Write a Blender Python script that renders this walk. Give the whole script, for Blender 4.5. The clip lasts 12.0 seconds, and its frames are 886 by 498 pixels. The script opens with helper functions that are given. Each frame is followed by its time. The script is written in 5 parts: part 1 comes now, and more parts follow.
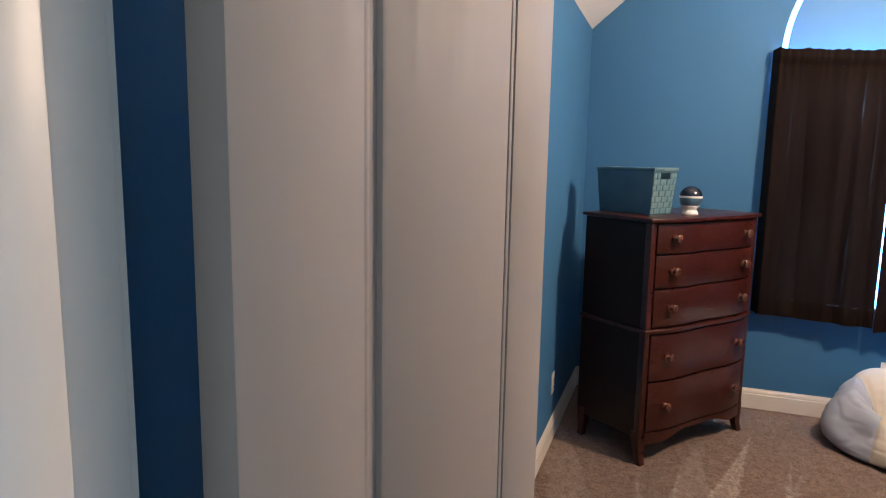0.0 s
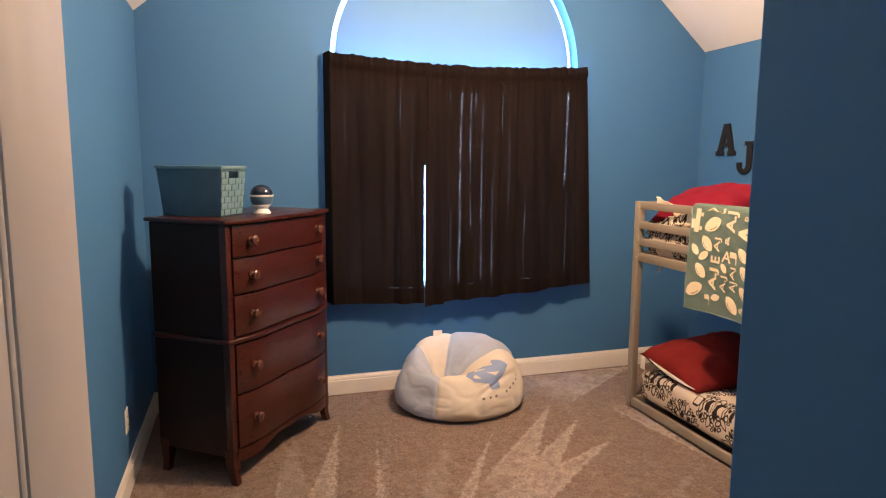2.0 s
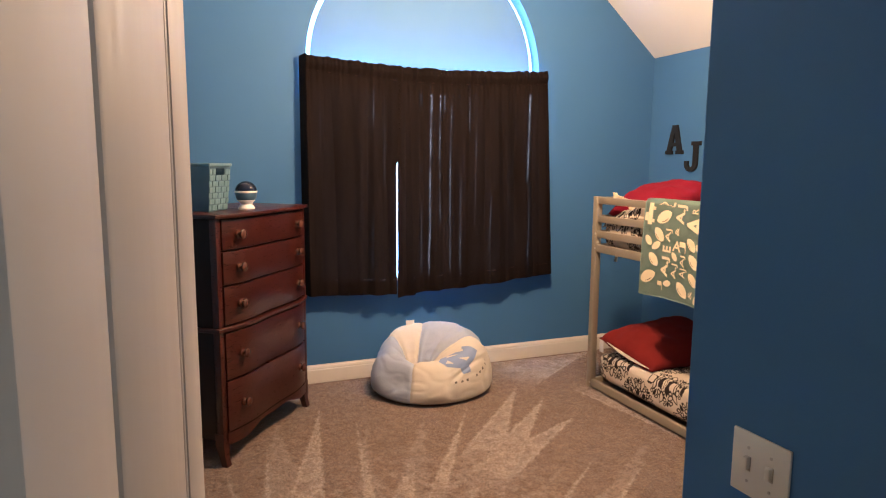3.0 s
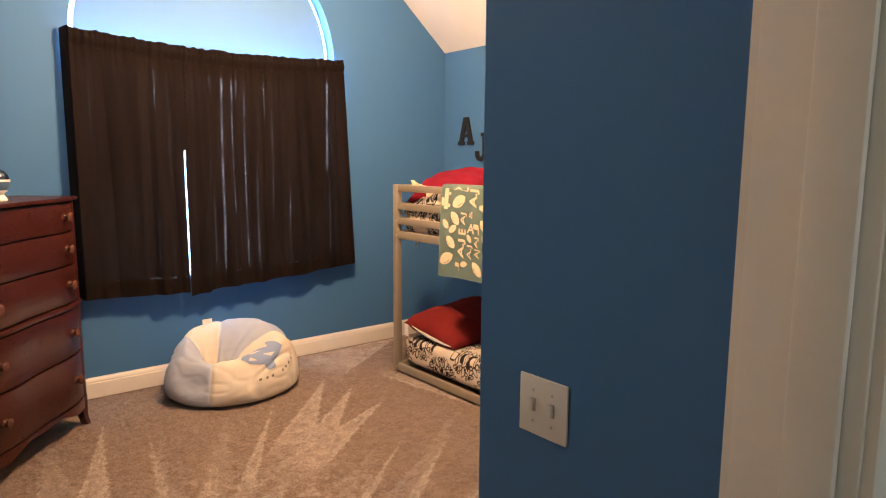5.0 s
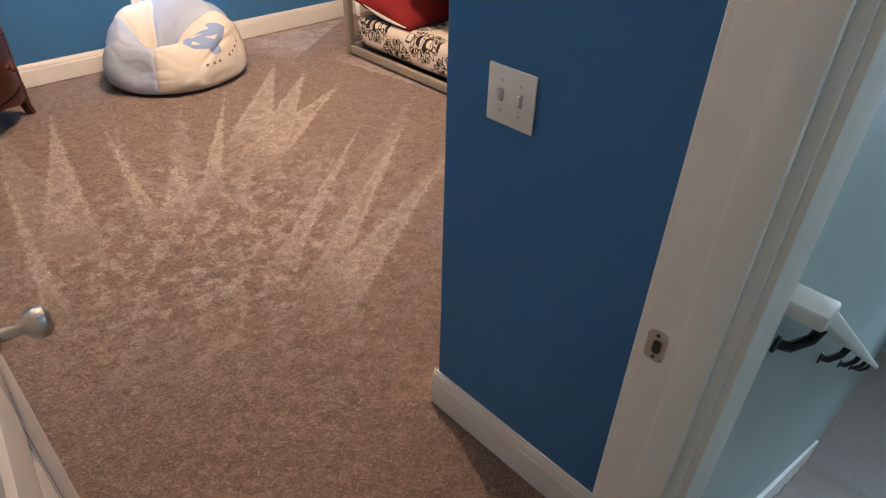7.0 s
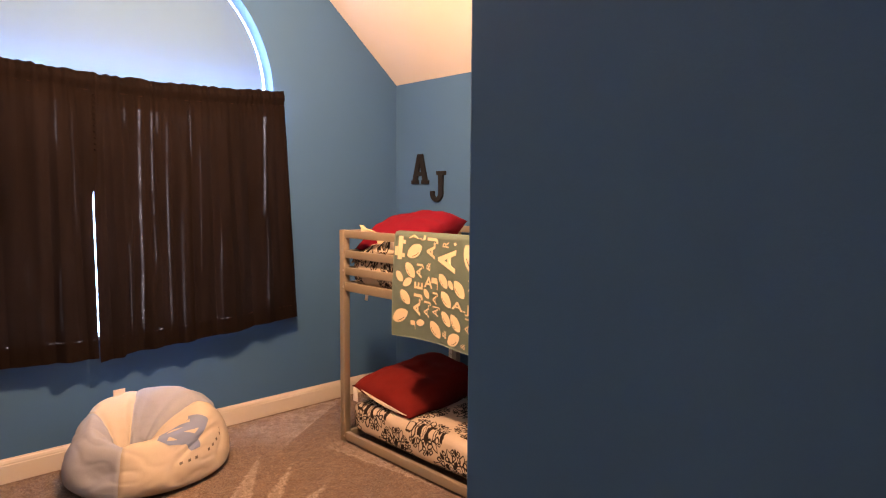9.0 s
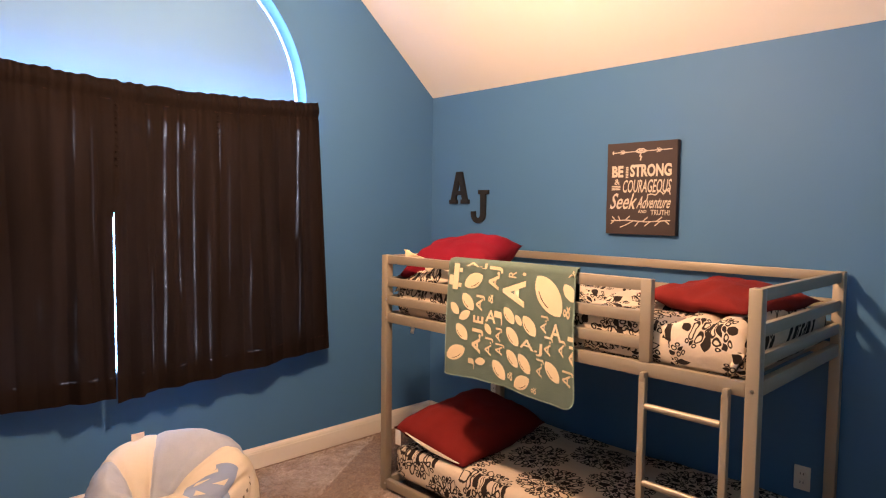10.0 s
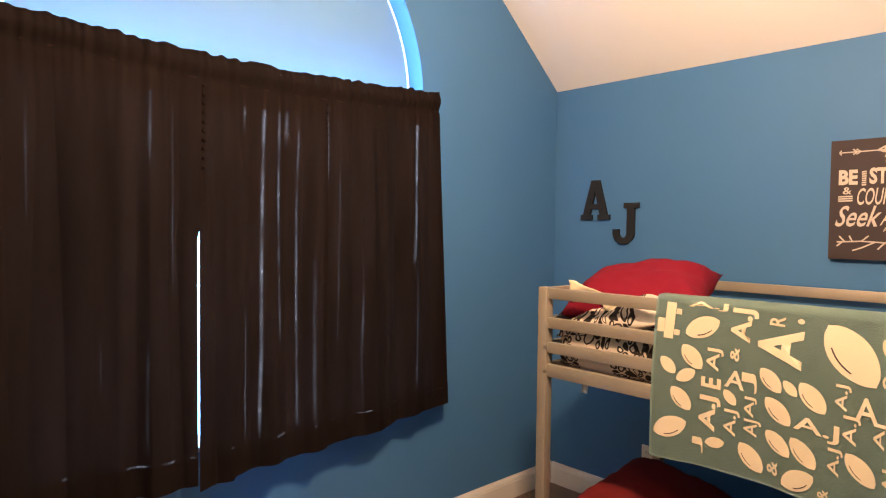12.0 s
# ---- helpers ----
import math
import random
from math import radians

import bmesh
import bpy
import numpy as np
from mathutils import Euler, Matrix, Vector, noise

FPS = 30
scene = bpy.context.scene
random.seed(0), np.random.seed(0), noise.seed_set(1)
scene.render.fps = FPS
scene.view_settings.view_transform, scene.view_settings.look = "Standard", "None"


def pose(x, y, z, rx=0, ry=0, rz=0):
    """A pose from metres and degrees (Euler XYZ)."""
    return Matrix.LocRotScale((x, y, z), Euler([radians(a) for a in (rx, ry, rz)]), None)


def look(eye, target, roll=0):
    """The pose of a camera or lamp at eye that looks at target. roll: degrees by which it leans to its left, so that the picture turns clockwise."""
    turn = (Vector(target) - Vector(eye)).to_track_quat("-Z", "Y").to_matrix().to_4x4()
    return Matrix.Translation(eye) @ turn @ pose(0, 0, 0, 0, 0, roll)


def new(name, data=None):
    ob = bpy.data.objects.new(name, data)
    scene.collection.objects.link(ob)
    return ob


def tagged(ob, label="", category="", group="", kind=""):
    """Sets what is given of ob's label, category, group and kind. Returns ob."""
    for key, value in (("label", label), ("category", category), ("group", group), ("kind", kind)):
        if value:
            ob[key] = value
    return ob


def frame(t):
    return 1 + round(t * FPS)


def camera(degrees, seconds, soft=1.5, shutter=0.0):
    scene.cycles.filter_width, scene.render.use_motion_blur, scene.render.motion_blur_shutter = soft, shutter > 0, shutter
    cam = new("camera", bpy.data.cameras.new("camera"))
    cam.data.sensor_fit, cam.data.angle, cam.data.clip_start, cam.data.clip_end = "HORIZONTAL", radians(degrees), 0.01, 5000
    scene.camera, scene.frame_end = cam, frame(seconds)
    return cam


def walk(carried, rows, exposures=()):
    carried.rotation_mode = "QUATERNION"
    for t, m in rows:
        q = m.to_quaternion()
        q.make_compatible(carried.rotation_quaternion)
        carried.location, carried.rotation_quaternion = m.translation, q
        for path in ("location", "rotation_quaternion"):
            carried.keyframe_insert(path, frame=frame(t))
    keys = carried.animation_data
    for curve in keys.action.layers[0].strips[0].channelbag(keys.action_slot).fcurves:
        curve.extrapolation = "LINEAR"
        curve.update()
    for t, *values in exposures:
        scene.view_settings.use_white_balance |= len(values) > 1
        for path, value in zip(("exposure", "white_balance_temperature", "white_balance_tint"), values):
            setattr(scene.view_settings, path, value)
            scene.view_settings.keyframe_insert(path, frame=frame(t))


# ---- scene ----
cam = camera(70.0, 12.0, soft=1.15)
PATH = [
    (0, (0.14, -0.059, 1.546), (-0.533, 1.803, 1.261), 1.0),
    (0.5, (0.152, -0.069, 1.529), (-0.129, 1.893, 1.26), 0.9),
    (1, (0.15, -0.045, 1.548), (0.262, 1.933, 1.274), 0.7),
    (1.5, (0.174, 0.112, 1.531), (0.652, 2.035, 1.256), 0.6),
    (2, (0.126, 0.154, 1.525), (0.73, 2.043, 1.263), 0.4),
    (2.5, (-0.014, 0.04, 1.531), (0.667, 1.903, 1.271), 0.5),
    (2.7, (-0.062, 0.005, 1.527), (0.644, 1.858, 1.264), 0.5),
    (4.3, (-0.035, -0.064, 1.469), (0.97, 1.645, 1.208), 0.3),
    (4.5, (-0.033, -0.055, 1.46), (1.049, 1.607, 1.199), 0.4),
    (5, (-0.04, -0.035, 1.458), (1.221, 1.494, 1.19), 0.4),
    (5.5, (-0.055, -0.035, 1.471), (1.24, 1.374, 0.888), 0.6),
    (6, (-0.067, -0.049, 1.493), (1.176, 1.222, 0.576), 1.0),
    (6.5, (-0.064, -0.039, 1.484), (1.075, 1.118, 0.316), 1.7),
    (7, (-0.055, -0.004, 1.473), (1.082, 1.148, 0.299), 1.6),
    (7.5, (-0.035, 0.037, 1.456), (1.188, 1.292, 0.493), 1.6),
    (7.7, (-0.032, 0.056, 1.46), (1.236, 1.352, 0.616), 1.6),
    (9.3, (0.272, 0.489, 1.557), (1.667, 1.917, 1.436), 0.6),
    (9.5, (0.234, 0.605, 1.574), (1.64, 2.023, 1.451), 0.7),
    (10, (0.273, 0.81, 1.557), (1.666, 2.241, 1.438), 0.7),
    (10.5, (0.335, 1.133, 1.563), (1.735, 2.557, 1.447), 0.8),
    (11, (0.361, 1.411, 1.573), (1.733, 2.863, 1.475), 0.7),
    (11.5, (0.312, 1.699, 1.576), (1.668, 3.167, 1.498), 0.8),
    (12, (0.377, 1.878, 1.554), (1.735, 3.345, 1.488), 0.7),
]
EXPOSURES = [(0, -0.15, 5150, 11), (1.0, -0.03, 5300, 13), (2.0, 0.10, 6000, 17), (2.7, 0.13, 6050, 17), (4.3, 0.20, 6450, 18), (5.0, 0.33, 6750, 18), (5.5, 0.42, 6850, 18), (6.0, 0.56, 6050, 15), (6.5, 0.48, 5600, 13),
             (7.0, 0.46, 5300, 12), (7.7, 0.4, 5200, 13), (9.3, 0.06, 8300, 37), (9.6, 0.06, 7800, 37), (10.0, 0.06, 6700, 25), (10.5, 0.04, 6000, 20), (11.0, 0.03, 6000, 18), (12, 0.03, 6250, 17)]
walk(cam, [(t, look(eye, target, roll)) for t, eye, target, roll in PATH], EXPOSURES)

# ---- world, lights ----
world = bpy.data.worlds.new("sky")
scene.world = world
world.use_nodes = True
wn = world.node_tree
sky = wn.nodes.new("ShaderNodeTexSky")
sky.sky_type = 'NISHITA'
sky.sun_disc = False
sky.sun_elevation, sky.sun_rotation = radians(40), radians(200)
wn.nodes["Background"].inputs["Strength"].default_value = 0.12
wn.links.new(sky.outputs[0], wn.nodes["Background"].inputs["Color"])


def lamp(name, kind, m, energy, color, **props):
    data = bpy.data.lights.new(name, kind)
    data.energy, data.color = energy, color
    if kind == 'AREA':
        data.shape, data.size, data.size_y = 'RECTANGLE', props["size"], props["size_y"]
    else:
        data.shadow_soft_size = props["radius"]
    ob = new(name, data)
    ob.matrix_basis = m
    return ob


# warm ceiling light of the bedroom, daylight at the windows, cool light of the hall
lamp("ceiling_lamp", 'POINT', pose(1.52, 2.66, 2.50), 224, (1.0, 0.65, 0.36), radius=0.09)
lamp("window_daylight", 'AREA', look((1.557, 4.62, 1.75), (1.557, 4.0, 1.75)), 350, (0.19, 0.56, 1.0), size=1.8, size_y=2.6).data.spread = radians(62)
lamp("hall_lamp", 'POINT', pose(0.75, -0.75, 2.28), 6.0, (0.97, 1.0, 0.93), radius=0.08)
lamp("stair_daylight", 'AREA', look((4.7, -0.5, 0.9), (3.0, -0.5, 0.6)), 45, (0.85, 0.95, 1.0), size=0.9, size_y=1.5)

# ---- material helpers ----


def nd(nt, kind, ins=None, operation="", data_type=""):
    """A node; ins gives values or sockets for its inputs."""
    n = nt.nodes.new("ShaderNode" + kind)
    if operation:
        n.operation = operation
    if data_type:
        n.data_type = data_type
    for k, v in (ins or {}).items():
        if hasattr(v, "is_linked"):
            nt.links.new(v, n.inputs[k])
        else:
            n.inputs[k].default_value = v
    return n


def mth(nt, op, a, b=0.0, c=0.0):
    n = nd(nt, "Math", {0: a, 1: b, 2: c}, operation=op)
    return n.outputs[0]


def mix(nt, fac, a, b):
    n = nd(nt, "Mix", data_type='RGBA')
    for i, v in ((0, fac), (6, a), (7, b)):
        if hasattr(v, "is_linked"):
            nt.links.new(v, n.inputs[i])
        else:
            n.inputs[i].default_value = v if i == 0 else (*v, 1)
    return n.outputs[2]


def noise_of(nt, scale, detail=3, rough=0.55, vec=None, stretch=None):
    if vec is None:
        vec = nd(nt, "TexCoord").outputs["Object"]
    if stretch:
        vec = nd(nt, "Mapping", {"Vector": vec, "Scale": stretch}).outputs[0]
    return nd(nt, "TexNoise", {"Vector": vec, "Scale": scale, "Detail": detail, "Roughness": rough}).outputs[0]


def ramp(nt, v, lo, hi):
    return nd(nt, "MapRange", {0: v, 1: lo, 2: hi, 3: 0.0, 4: 1.0}).outputs[0]


def blank(name, rough=0.6, metal=0.0, spec=0.5):
    m = bpy.data.materials.new(name)
    m.use_nodes = True
    b = m.node_tree.nodes["Principled BSDF"]
    b.inputs["Roughness"].default_value = rough
    b.inputs["Metallic"].default_value = metal
    b.inputs["Specular IOR Level"].default_value = spec
    return m, m.node_tree, b


def surface(name, a, b, rough=0.6, metal=0.0, big=1.5, fine=60.0, bump=0.15, dist=0.002, stretch=None, spec=0.5, var=0.35):
    """A material between two colours, with large and fine variation and fine relief."""
    m, nt, bs = blank(name, rough, metal, spec)
    n1 = noise_of(nt, big, 4, 0.6)
    n2 = noise_of(nt, fine, 3, 0.6, stretch=stretch)
    f = mth(nt, 'ADD', mth(nt, 'MULTIPLY', ramp(nt, n1, 0.3, 0.7), 1 - var), mth(nt, 'MULTIPLY', ramp(nt, n2, 0.25, 0.75), var))
    nt.links.new(mix(nt, f, a, b), bs.inputs["Base Color"])
    r = nd(nt, "MapRange", {0: n2, 1: 0.3, 2: 0.7, 3: rough * 0.88, 4: min(1.0, rough * 1.12)})
    nt.links.new(r.outputs[0], bs.inputs["Roughness"])
    bp = nd(nt, "Bump", {"Strength": bump, "Distance": dist, "Height": n2})
    nt.links.new(bp.outputs[0], bs.inputs["Normal"])
    return m


# ---- materials ----
M_blue = surface("blue_wall_paint", (0.058, 0.168, 0.345), (0.066, 0.185, 0.372), 0.55, fine=220, bump=0.22, dist=0.0012, big=0.9, spec=0.22)
M_ceil = surface("ceiling_paint", (0.78, 0.76, 0.72), (0.82, 0.80, 0.77), 0.8, fine=140, bump=0.3, dist=0.002)
M_white = surface("trim_paint", (0.74, 0.70, 0.63), (0.80, 0.76, 0.69), 0.38, fine=35, bump=0.06, dist=0.001)
# the white door's colour is greyed to stand for weaker light on it
M_door = surface("dimmed_door_paint", (0.42, 0.385, 0.36), (0.46, 0.425, 0.40), 0.62, fine=45, bump=0.10, dist=0.001, stretch=(1, 1, 0.12), spec=0.3)
M_hall = surface("hall_wall_paint", (0.36, 0.415, 0.39), (0.41, 0.465, 0.44), 0.45, fine=200, bump=0.2, dist=0.0012)
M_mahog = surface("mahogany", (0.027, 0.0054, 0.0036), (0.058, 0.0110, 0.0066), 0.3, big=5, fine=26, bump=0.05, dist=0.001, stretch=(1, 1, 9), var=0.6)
# the same mahogany, with the shade on the dresser's sides in its colour
M_mahog_side = surface("shaded_mahogany", (0.011, 0.004, 0.0035), (0.020, 0.007, 0.005), 0.5, big=4, fine=26, bump=0.05, dist=0.001, stretch=(6, 6, 0.7), var=0.6, spec=0.25)
M_knob = surface("turned_mahogany", (0.075, 0.026, 0.017), (0.12, 0.045, 0.03), 0.22, big=9, fine=40, bump=0.05, dist=0.001)
M_metal = surface("taupe_metal_paint", (0.33, 0.285, 0.22), (0.38, 0.33, 0.26), 0.42, 0.35, fine=160, bump=0.06, dist=0.0006)
M_steel = surface("brushed_nickel", (0.52, 0.48, 0.43), (0.62, 0.58, 0.52), 0.3, 1.0, fine=120, bump=0.05, dist=0.0005)
M_iron = surface("dark_bronze", (0.014, 0.012, 0.011), (0.03, 0.026, 0.024), 0.45, 0.6, fine=90, bump=0.1, dist=0.001)
M_red = surface("red_cotton", (0.145, 0.004, 0.014), (0.20, 0.006, 0.020), 0.9, fine=300, bump=0.4, dist=0.002, big=6, spec=0.2)
M_brick = surface("brick_red_cotton", (0.135, 0.010, 0.009), (0.19, 0.015, 0.013), 0.9, fine=300, bump=0.4, dist=0.002, big=6, spec=0.2)
M_black = surface("navy_black_paint", (0.0055, 0.0065, 0.0085), (0.010, 0.011, 0.014), 0.65, fine=90, bump=0.1, dist=0.001)
M_plate = surface("ivory_plastic", (0.74, 0.70, 0.62), (0.78, 0.74, 0.66), 0.35, fine=40, bump=0.02)
M_slot = surface("dark_slot", (0.03, 0.025, 0.02), (0.05, 0.04, 0.03), 0.6)
M_recess = surface("shaded_ivory", (0.42, 0.37, 0.30), (0.48, 0.43, 0.36), 0.5, fine=60, bump=0.02)
M_cream = surface("cream_print", (0.66, 0.56, 0.38), (0.74, 0.64, 0.45), 0.95, fine=260, bump=0.3, dist=0.001, spec=0.1)
M_green = surface("green_fleece", (0.205, 0.300, 0.262), (0.250, 0.345, 0.305), 0.97, fine=240, bump=0.6, dist=0.003, big=7, spec=0.1)
M_bagw = surface("cream_twill", (0.58, 0.52, 0.43), (0.68, 0.61, 0.51), 0.85, fine=180, bump=0.3, dist=0.002, big=5, spec=0.25)
M_bagb = surface("pale_blue_twill", (0.34, 0.375, 0.45), (0.42, 0.455, 0.53), 0.85, fine=180, bump=0.3, dist=0.002, big=5, spec=0.25)
M_logo = surface("blue_print", (0.19, 0.26, 0.42), (0.25, 0.32, 0.49), 0.8, fine=150, bump=0.2)
M_print = surface("faded_dark_print", (0.12, 0.10, 0.085), (0.17, 0.145, 0.12), 0.8, fine=150, bump=0.1)
M_canvas = surface("charcoal_canvas", (0.040, 0.029, 0.030), (0.058, 0.043, 0.044), 0.85, fine=420, bump=0.5, dist=0.001)
M_letter = surface("chalk_print", (0.50, 0.44, 0.37), (0.60, 0.53, 0.45), 0.9, fine=200, bump=0.1)
M_shade = surface("window_shade_cloth", (0.115, 0.265, 0.48), (0.135, 0.295, 0.52), 0.8, fine=200, bump=0.2, dist=0.001)
M_bounce = surface("pale_bounce_cloth", (0.62, 0.62, 0.60), (0.70, 0.70, 0.68), 0.9, fine=200, bump=0.2)
M_dome = surface("dark_dome", (0.008, 0.012, 0.03), (0.012, 0.02, 0.045), 0.12, fine=20, bump=0.0)
M_plasticw = surface("white_plastic", (0.74, 0.70, 0.66), (0.80, 0.77, 0.72), 0.4, fine=40, bump=0.02)
M_plasticb = surface("blue_plastic", (0.05, 0.11, 0.18), (0.07, 0.14, 0.22), 0.35, fine=40, bump=0.02)
# one weave in a shaded and a lit tone, chosen by face
M_bask_d = surface("shaded_teal_weave", (0.045, 0.105, 0.15), (0.07, 0.14, 0.19), 0.75, fine=120, bump=0.3, dist=0.001, big=9)
M_bask_l = surface("lit_teal_weave", (0.10, 0.195, 0.235), (0.155, 0.265, 0.305), 0.7, fine=120, bump=0.3, dist=0.001, big=9)


# brushed marks on the carpet: from x, y to x, y, half width
MARKS = ((0.34, 2.55, 0.63, 3.71, 0.101), (0.63, 2.47, 0.8, 3.44, 0.039), (0.71, 2.4, 0.96, 2.94, 0.053), (0.94, 2.52, 1.46, 3.37, 0.05), (1.33, 2.84, 1.98, 3.67, 0.114),
    (1.37, 2.72, 2.06, 3.44, 0.102), (1.27, 2.63, 2.1, 3.12, 0.119), (0.91, 1.83, 1.82, 2.56, 0.048), (1.02, 1.69, 2.1, 2.48, 0.056), (0.96, 1.53, 1.9, 1.98, 0.092),
    (0.15, 2.18, 0.28, 3.34, 0.035), (2.14, 3.98, 2.96, 4.22, 0.265), (2.43, 3.44, 2.46, 2.64, 0.083), (0.78, 2.45, 0.96, 2.87, 0.033))


def carpet_material():
    """Tan cut pile with brushed streaks fanning out from the doorway."""
    m, nt, bs = blank("carpet", 0.98, 0, 0.1)
    co = nd(nt, "TexCoord").outputs["Object"]
    sep = nd(nt, "SeparateXYZ", {0: co})
    x, y = sep.outputs[0], sep.outputs[1]
    warp = mth(nt, 'SUBTRACT', noise_of(nt, 2.6, 3, 0.6, co), 0.5)

    def fan(cx, cy, k, seed, near, reach):
        """Brushed wedges that taper outwards from (cx, cy), each of its own width and length."""
        dx, dy = mth(nt, 'SUBTRACT', x, cx), mth(nt, 'SUBTRACT', y, cy)
        th = mth(nt, 'MULTIPLY', mth(nt, 'ADD', mth(nt, 'ARCTAN2', dx, dy), mth(nt, 'MULTIPLY', warp, 0.05)), k)
        r = mth(nt, 'SQRT', mth(nt, 'ADD', mth(nt, 'MULTIPLY', dx, dx), mth(nt, 'MULTIPLY', dy, dy)))
        cell = mth(nt, 'ADD', mth(nt, 'FLOOR', th), seed)
        w = nd(nt, "TexWhiteNoise", {"Vector": nd(nt, "CombineXYZ", {0: cell}).outputs[0]})
        rgb = nd(nt, "SeparateColor", {0: w.outputs["Color"]})
        along = mth(nt, 'DIVIDE', mth(nt, 'SUBTRACT', r, near), mth(nt, 'MULTIPLY_ADD', rgb.outputs[0], reach, 0.5))
        half = mth(nt, 'MULTIPLY', mth(nt, 'MULTIPLY_ADD', rgb.outputs[1], 0.34, 0.10), mth(nt, 'SUBTRACT', 1.0, along))
        mid = mth(nt, 'MULTIPLY_ADD', rgb.outputs[2], 0.3, 0.35)
        d = mth(nt, 'SUBTRACT', half, mth(nt, 'ABSOLUTE', mth(nt, 'SUBTRACT', mth(nt, 'FRACT', th), mid)))
        edge = mth(nt, 'ADD', d, mth(nt, 'MULTIPLY', mth(nt, 'SUBTRACT', noise_of(nt, 22, 3, 0.6, co), 0.5), 0.16))
        return mth(nt, 'MULTIPLY', ramp(nt, edge, -0.01, 0.05), ramp(nt, r, near - 0.15, near + 0.25))
    ragged = mth(nt, 'MULTIPLY', mth(nt, 'SUBTRACT', noise_of(nt, 26, 4, 0.75, co), 0.5), 0.075)

    blotch = nd(nt, "MapRange", {0: noise_of(nt, 9.5, 4, 0.7, co), 1: 0.40, 2: 0.58, 3: 0.42, 4: 1.0}).outputs[0]

    def wedge(x0, y0, x1, y1, wide):
        """One brushed mark, wide at its start and running to a point."""
        ln = math.hypot(x1 - x0, y1 - y0)
        ux, uy = (x1 - x0) / ln, (y1 - y0) / ln
        dx, dy = mth(nt, 'SUBTRACT', x, x0), mth(nt, 'SUBTRACT', y, y0)
        t = mth(nt, 'DIVIDE', mth(nt, 'MULTIPLY_ADD', dx, ux, mth(nt, 'MULTIPLY', dy, uy)), ln)
        a = mth(nt, 'ABSOLUTE', mth(nt, 'MULTIPLY_ADD', dx, -uy, mth(nt, 'MULTIPLY', dy, ux)))
        half = mth(nt, 'MULTIPLY', mth(nt, 'SUBTRACT', 1.0, t), wide)
        d = mth(nt, 'ADD', mth(nt, 'SUBTRACT', half, a), ragged)
        rim = mth(nt, 'MAXIMUM', mth(nt, 'MULTIPLY', blotch, 0.95), ramp(nt, d, 0.040, 0.014))
        return mth(nt, 'MULTIPLY', mth(nt, 'MULTIPLY', ramp(nt, d, -0.004, 0.010), rim), ramp(nt, t, -0.22, 0.10))
    streak = mth(nt, 'MULTIPLY', fan(0.2, 1.2, 5.6, 11.0, 1.25, 1.7), 0.35)
    for mark in MARKS:
        streak = mth(nt, 'MAXIMUM', streak, wedge(*mark))
    fray = ramp(nt, noise_of(nt, 70, 4, 0.8, co), 0.34, 0.50)
    spot = mth(nt, 'SQRT', mth(nt, 'ADD', mth(nt, 'POWER', mth(nt, 'SUBTRACT', x, 0.8), 2.0), mth(nt, 'POWER', mth(nt, 'SUBTRACT', y, 2.15), 2.0)))
    scuff = mth(nt, 'MULTIPLY', ramp(nt, noise_of(nt, 12, 5, 0.75, co), 0.49, 0.57), ramp(nt, spot, 1.0, 0.40))
    streak = mth(nt, 'MAXIMUM', streak, mth(nt, 'MULTIPLY', scuff, 0.8))
    streak = mth(nt, 'MULTIPLY', streak, fray)
    patch = ramp(nt, noise_of(nt, 11, 5, 0.75, co), 0.47, 0.62)
    clump = ramp(nt, noise_of(nt, 22, 5, 0.8, co), 0.55, 0.40)
    tuft = noise_of(nt, 190, 3, 0.75, co)
    tuft2 = noise_of(nt, 52, 4, 0.8, co)
    base = mix(nt, ramp(nt, tuft2, 0.32, 0.66), (0.195, 0.107, 0.064), (0.350, 0.205, 0.127))
    base = mix(nt, mth(nt, 'MULTIPLY', patch, 0.42), base, (0.43, 0.285, 0.196))
    base = mix(nt, mth(nt, 'MULTIPLY', streak, 0.92), base, (0.78, 0.63, 0.52))
    base = mix(nt, mth(nt, 'MULTIPLY', clump, 0.38), base, (0.12, 0.066, 0.044))
    base = mix(nt, mth(nt, 'MULTIPLY', ramp(nt, tuft, 0.60, 0.38), 0.55), base, (0.085, 0.048, 0.031))
    fleck = noise_of(nt, 105, 3, 0.7, nd(nt, "Mapping", {0: co, 1: (3.1, 7.7, 0.0)}).outputs[0])
    base = mix(nt, mth(nt, 'MULTIPLY', ramp(nt, fleck, 0.54, 0.66), 0.42), base, (0.62, 0.42, 0.32))
    base = mix(nt, mth(nt, 'MULTIPLY', ramp(nt, fleck, 0.46, 0.36), 0.40), base, (0.085, 0.046, 0.032))
    nt.links.new(base, bs.inputs["Base Color"])
    h = mth(nt, 'ADD', tuft, mth(nt, 'MULTIPLY', tuft2, 1.2))
    nt.links.new(nd(nt, "Bump", {"Strength": 1.0, "Distance": 0.014, "Height": h}).outputs[0], bs.inputs["Normal"])
    bs.inputs["Sheen Weight"].default_value = 0.25
    bs.inputs["Sheen Roughness"].default_value = 0.6
    return m


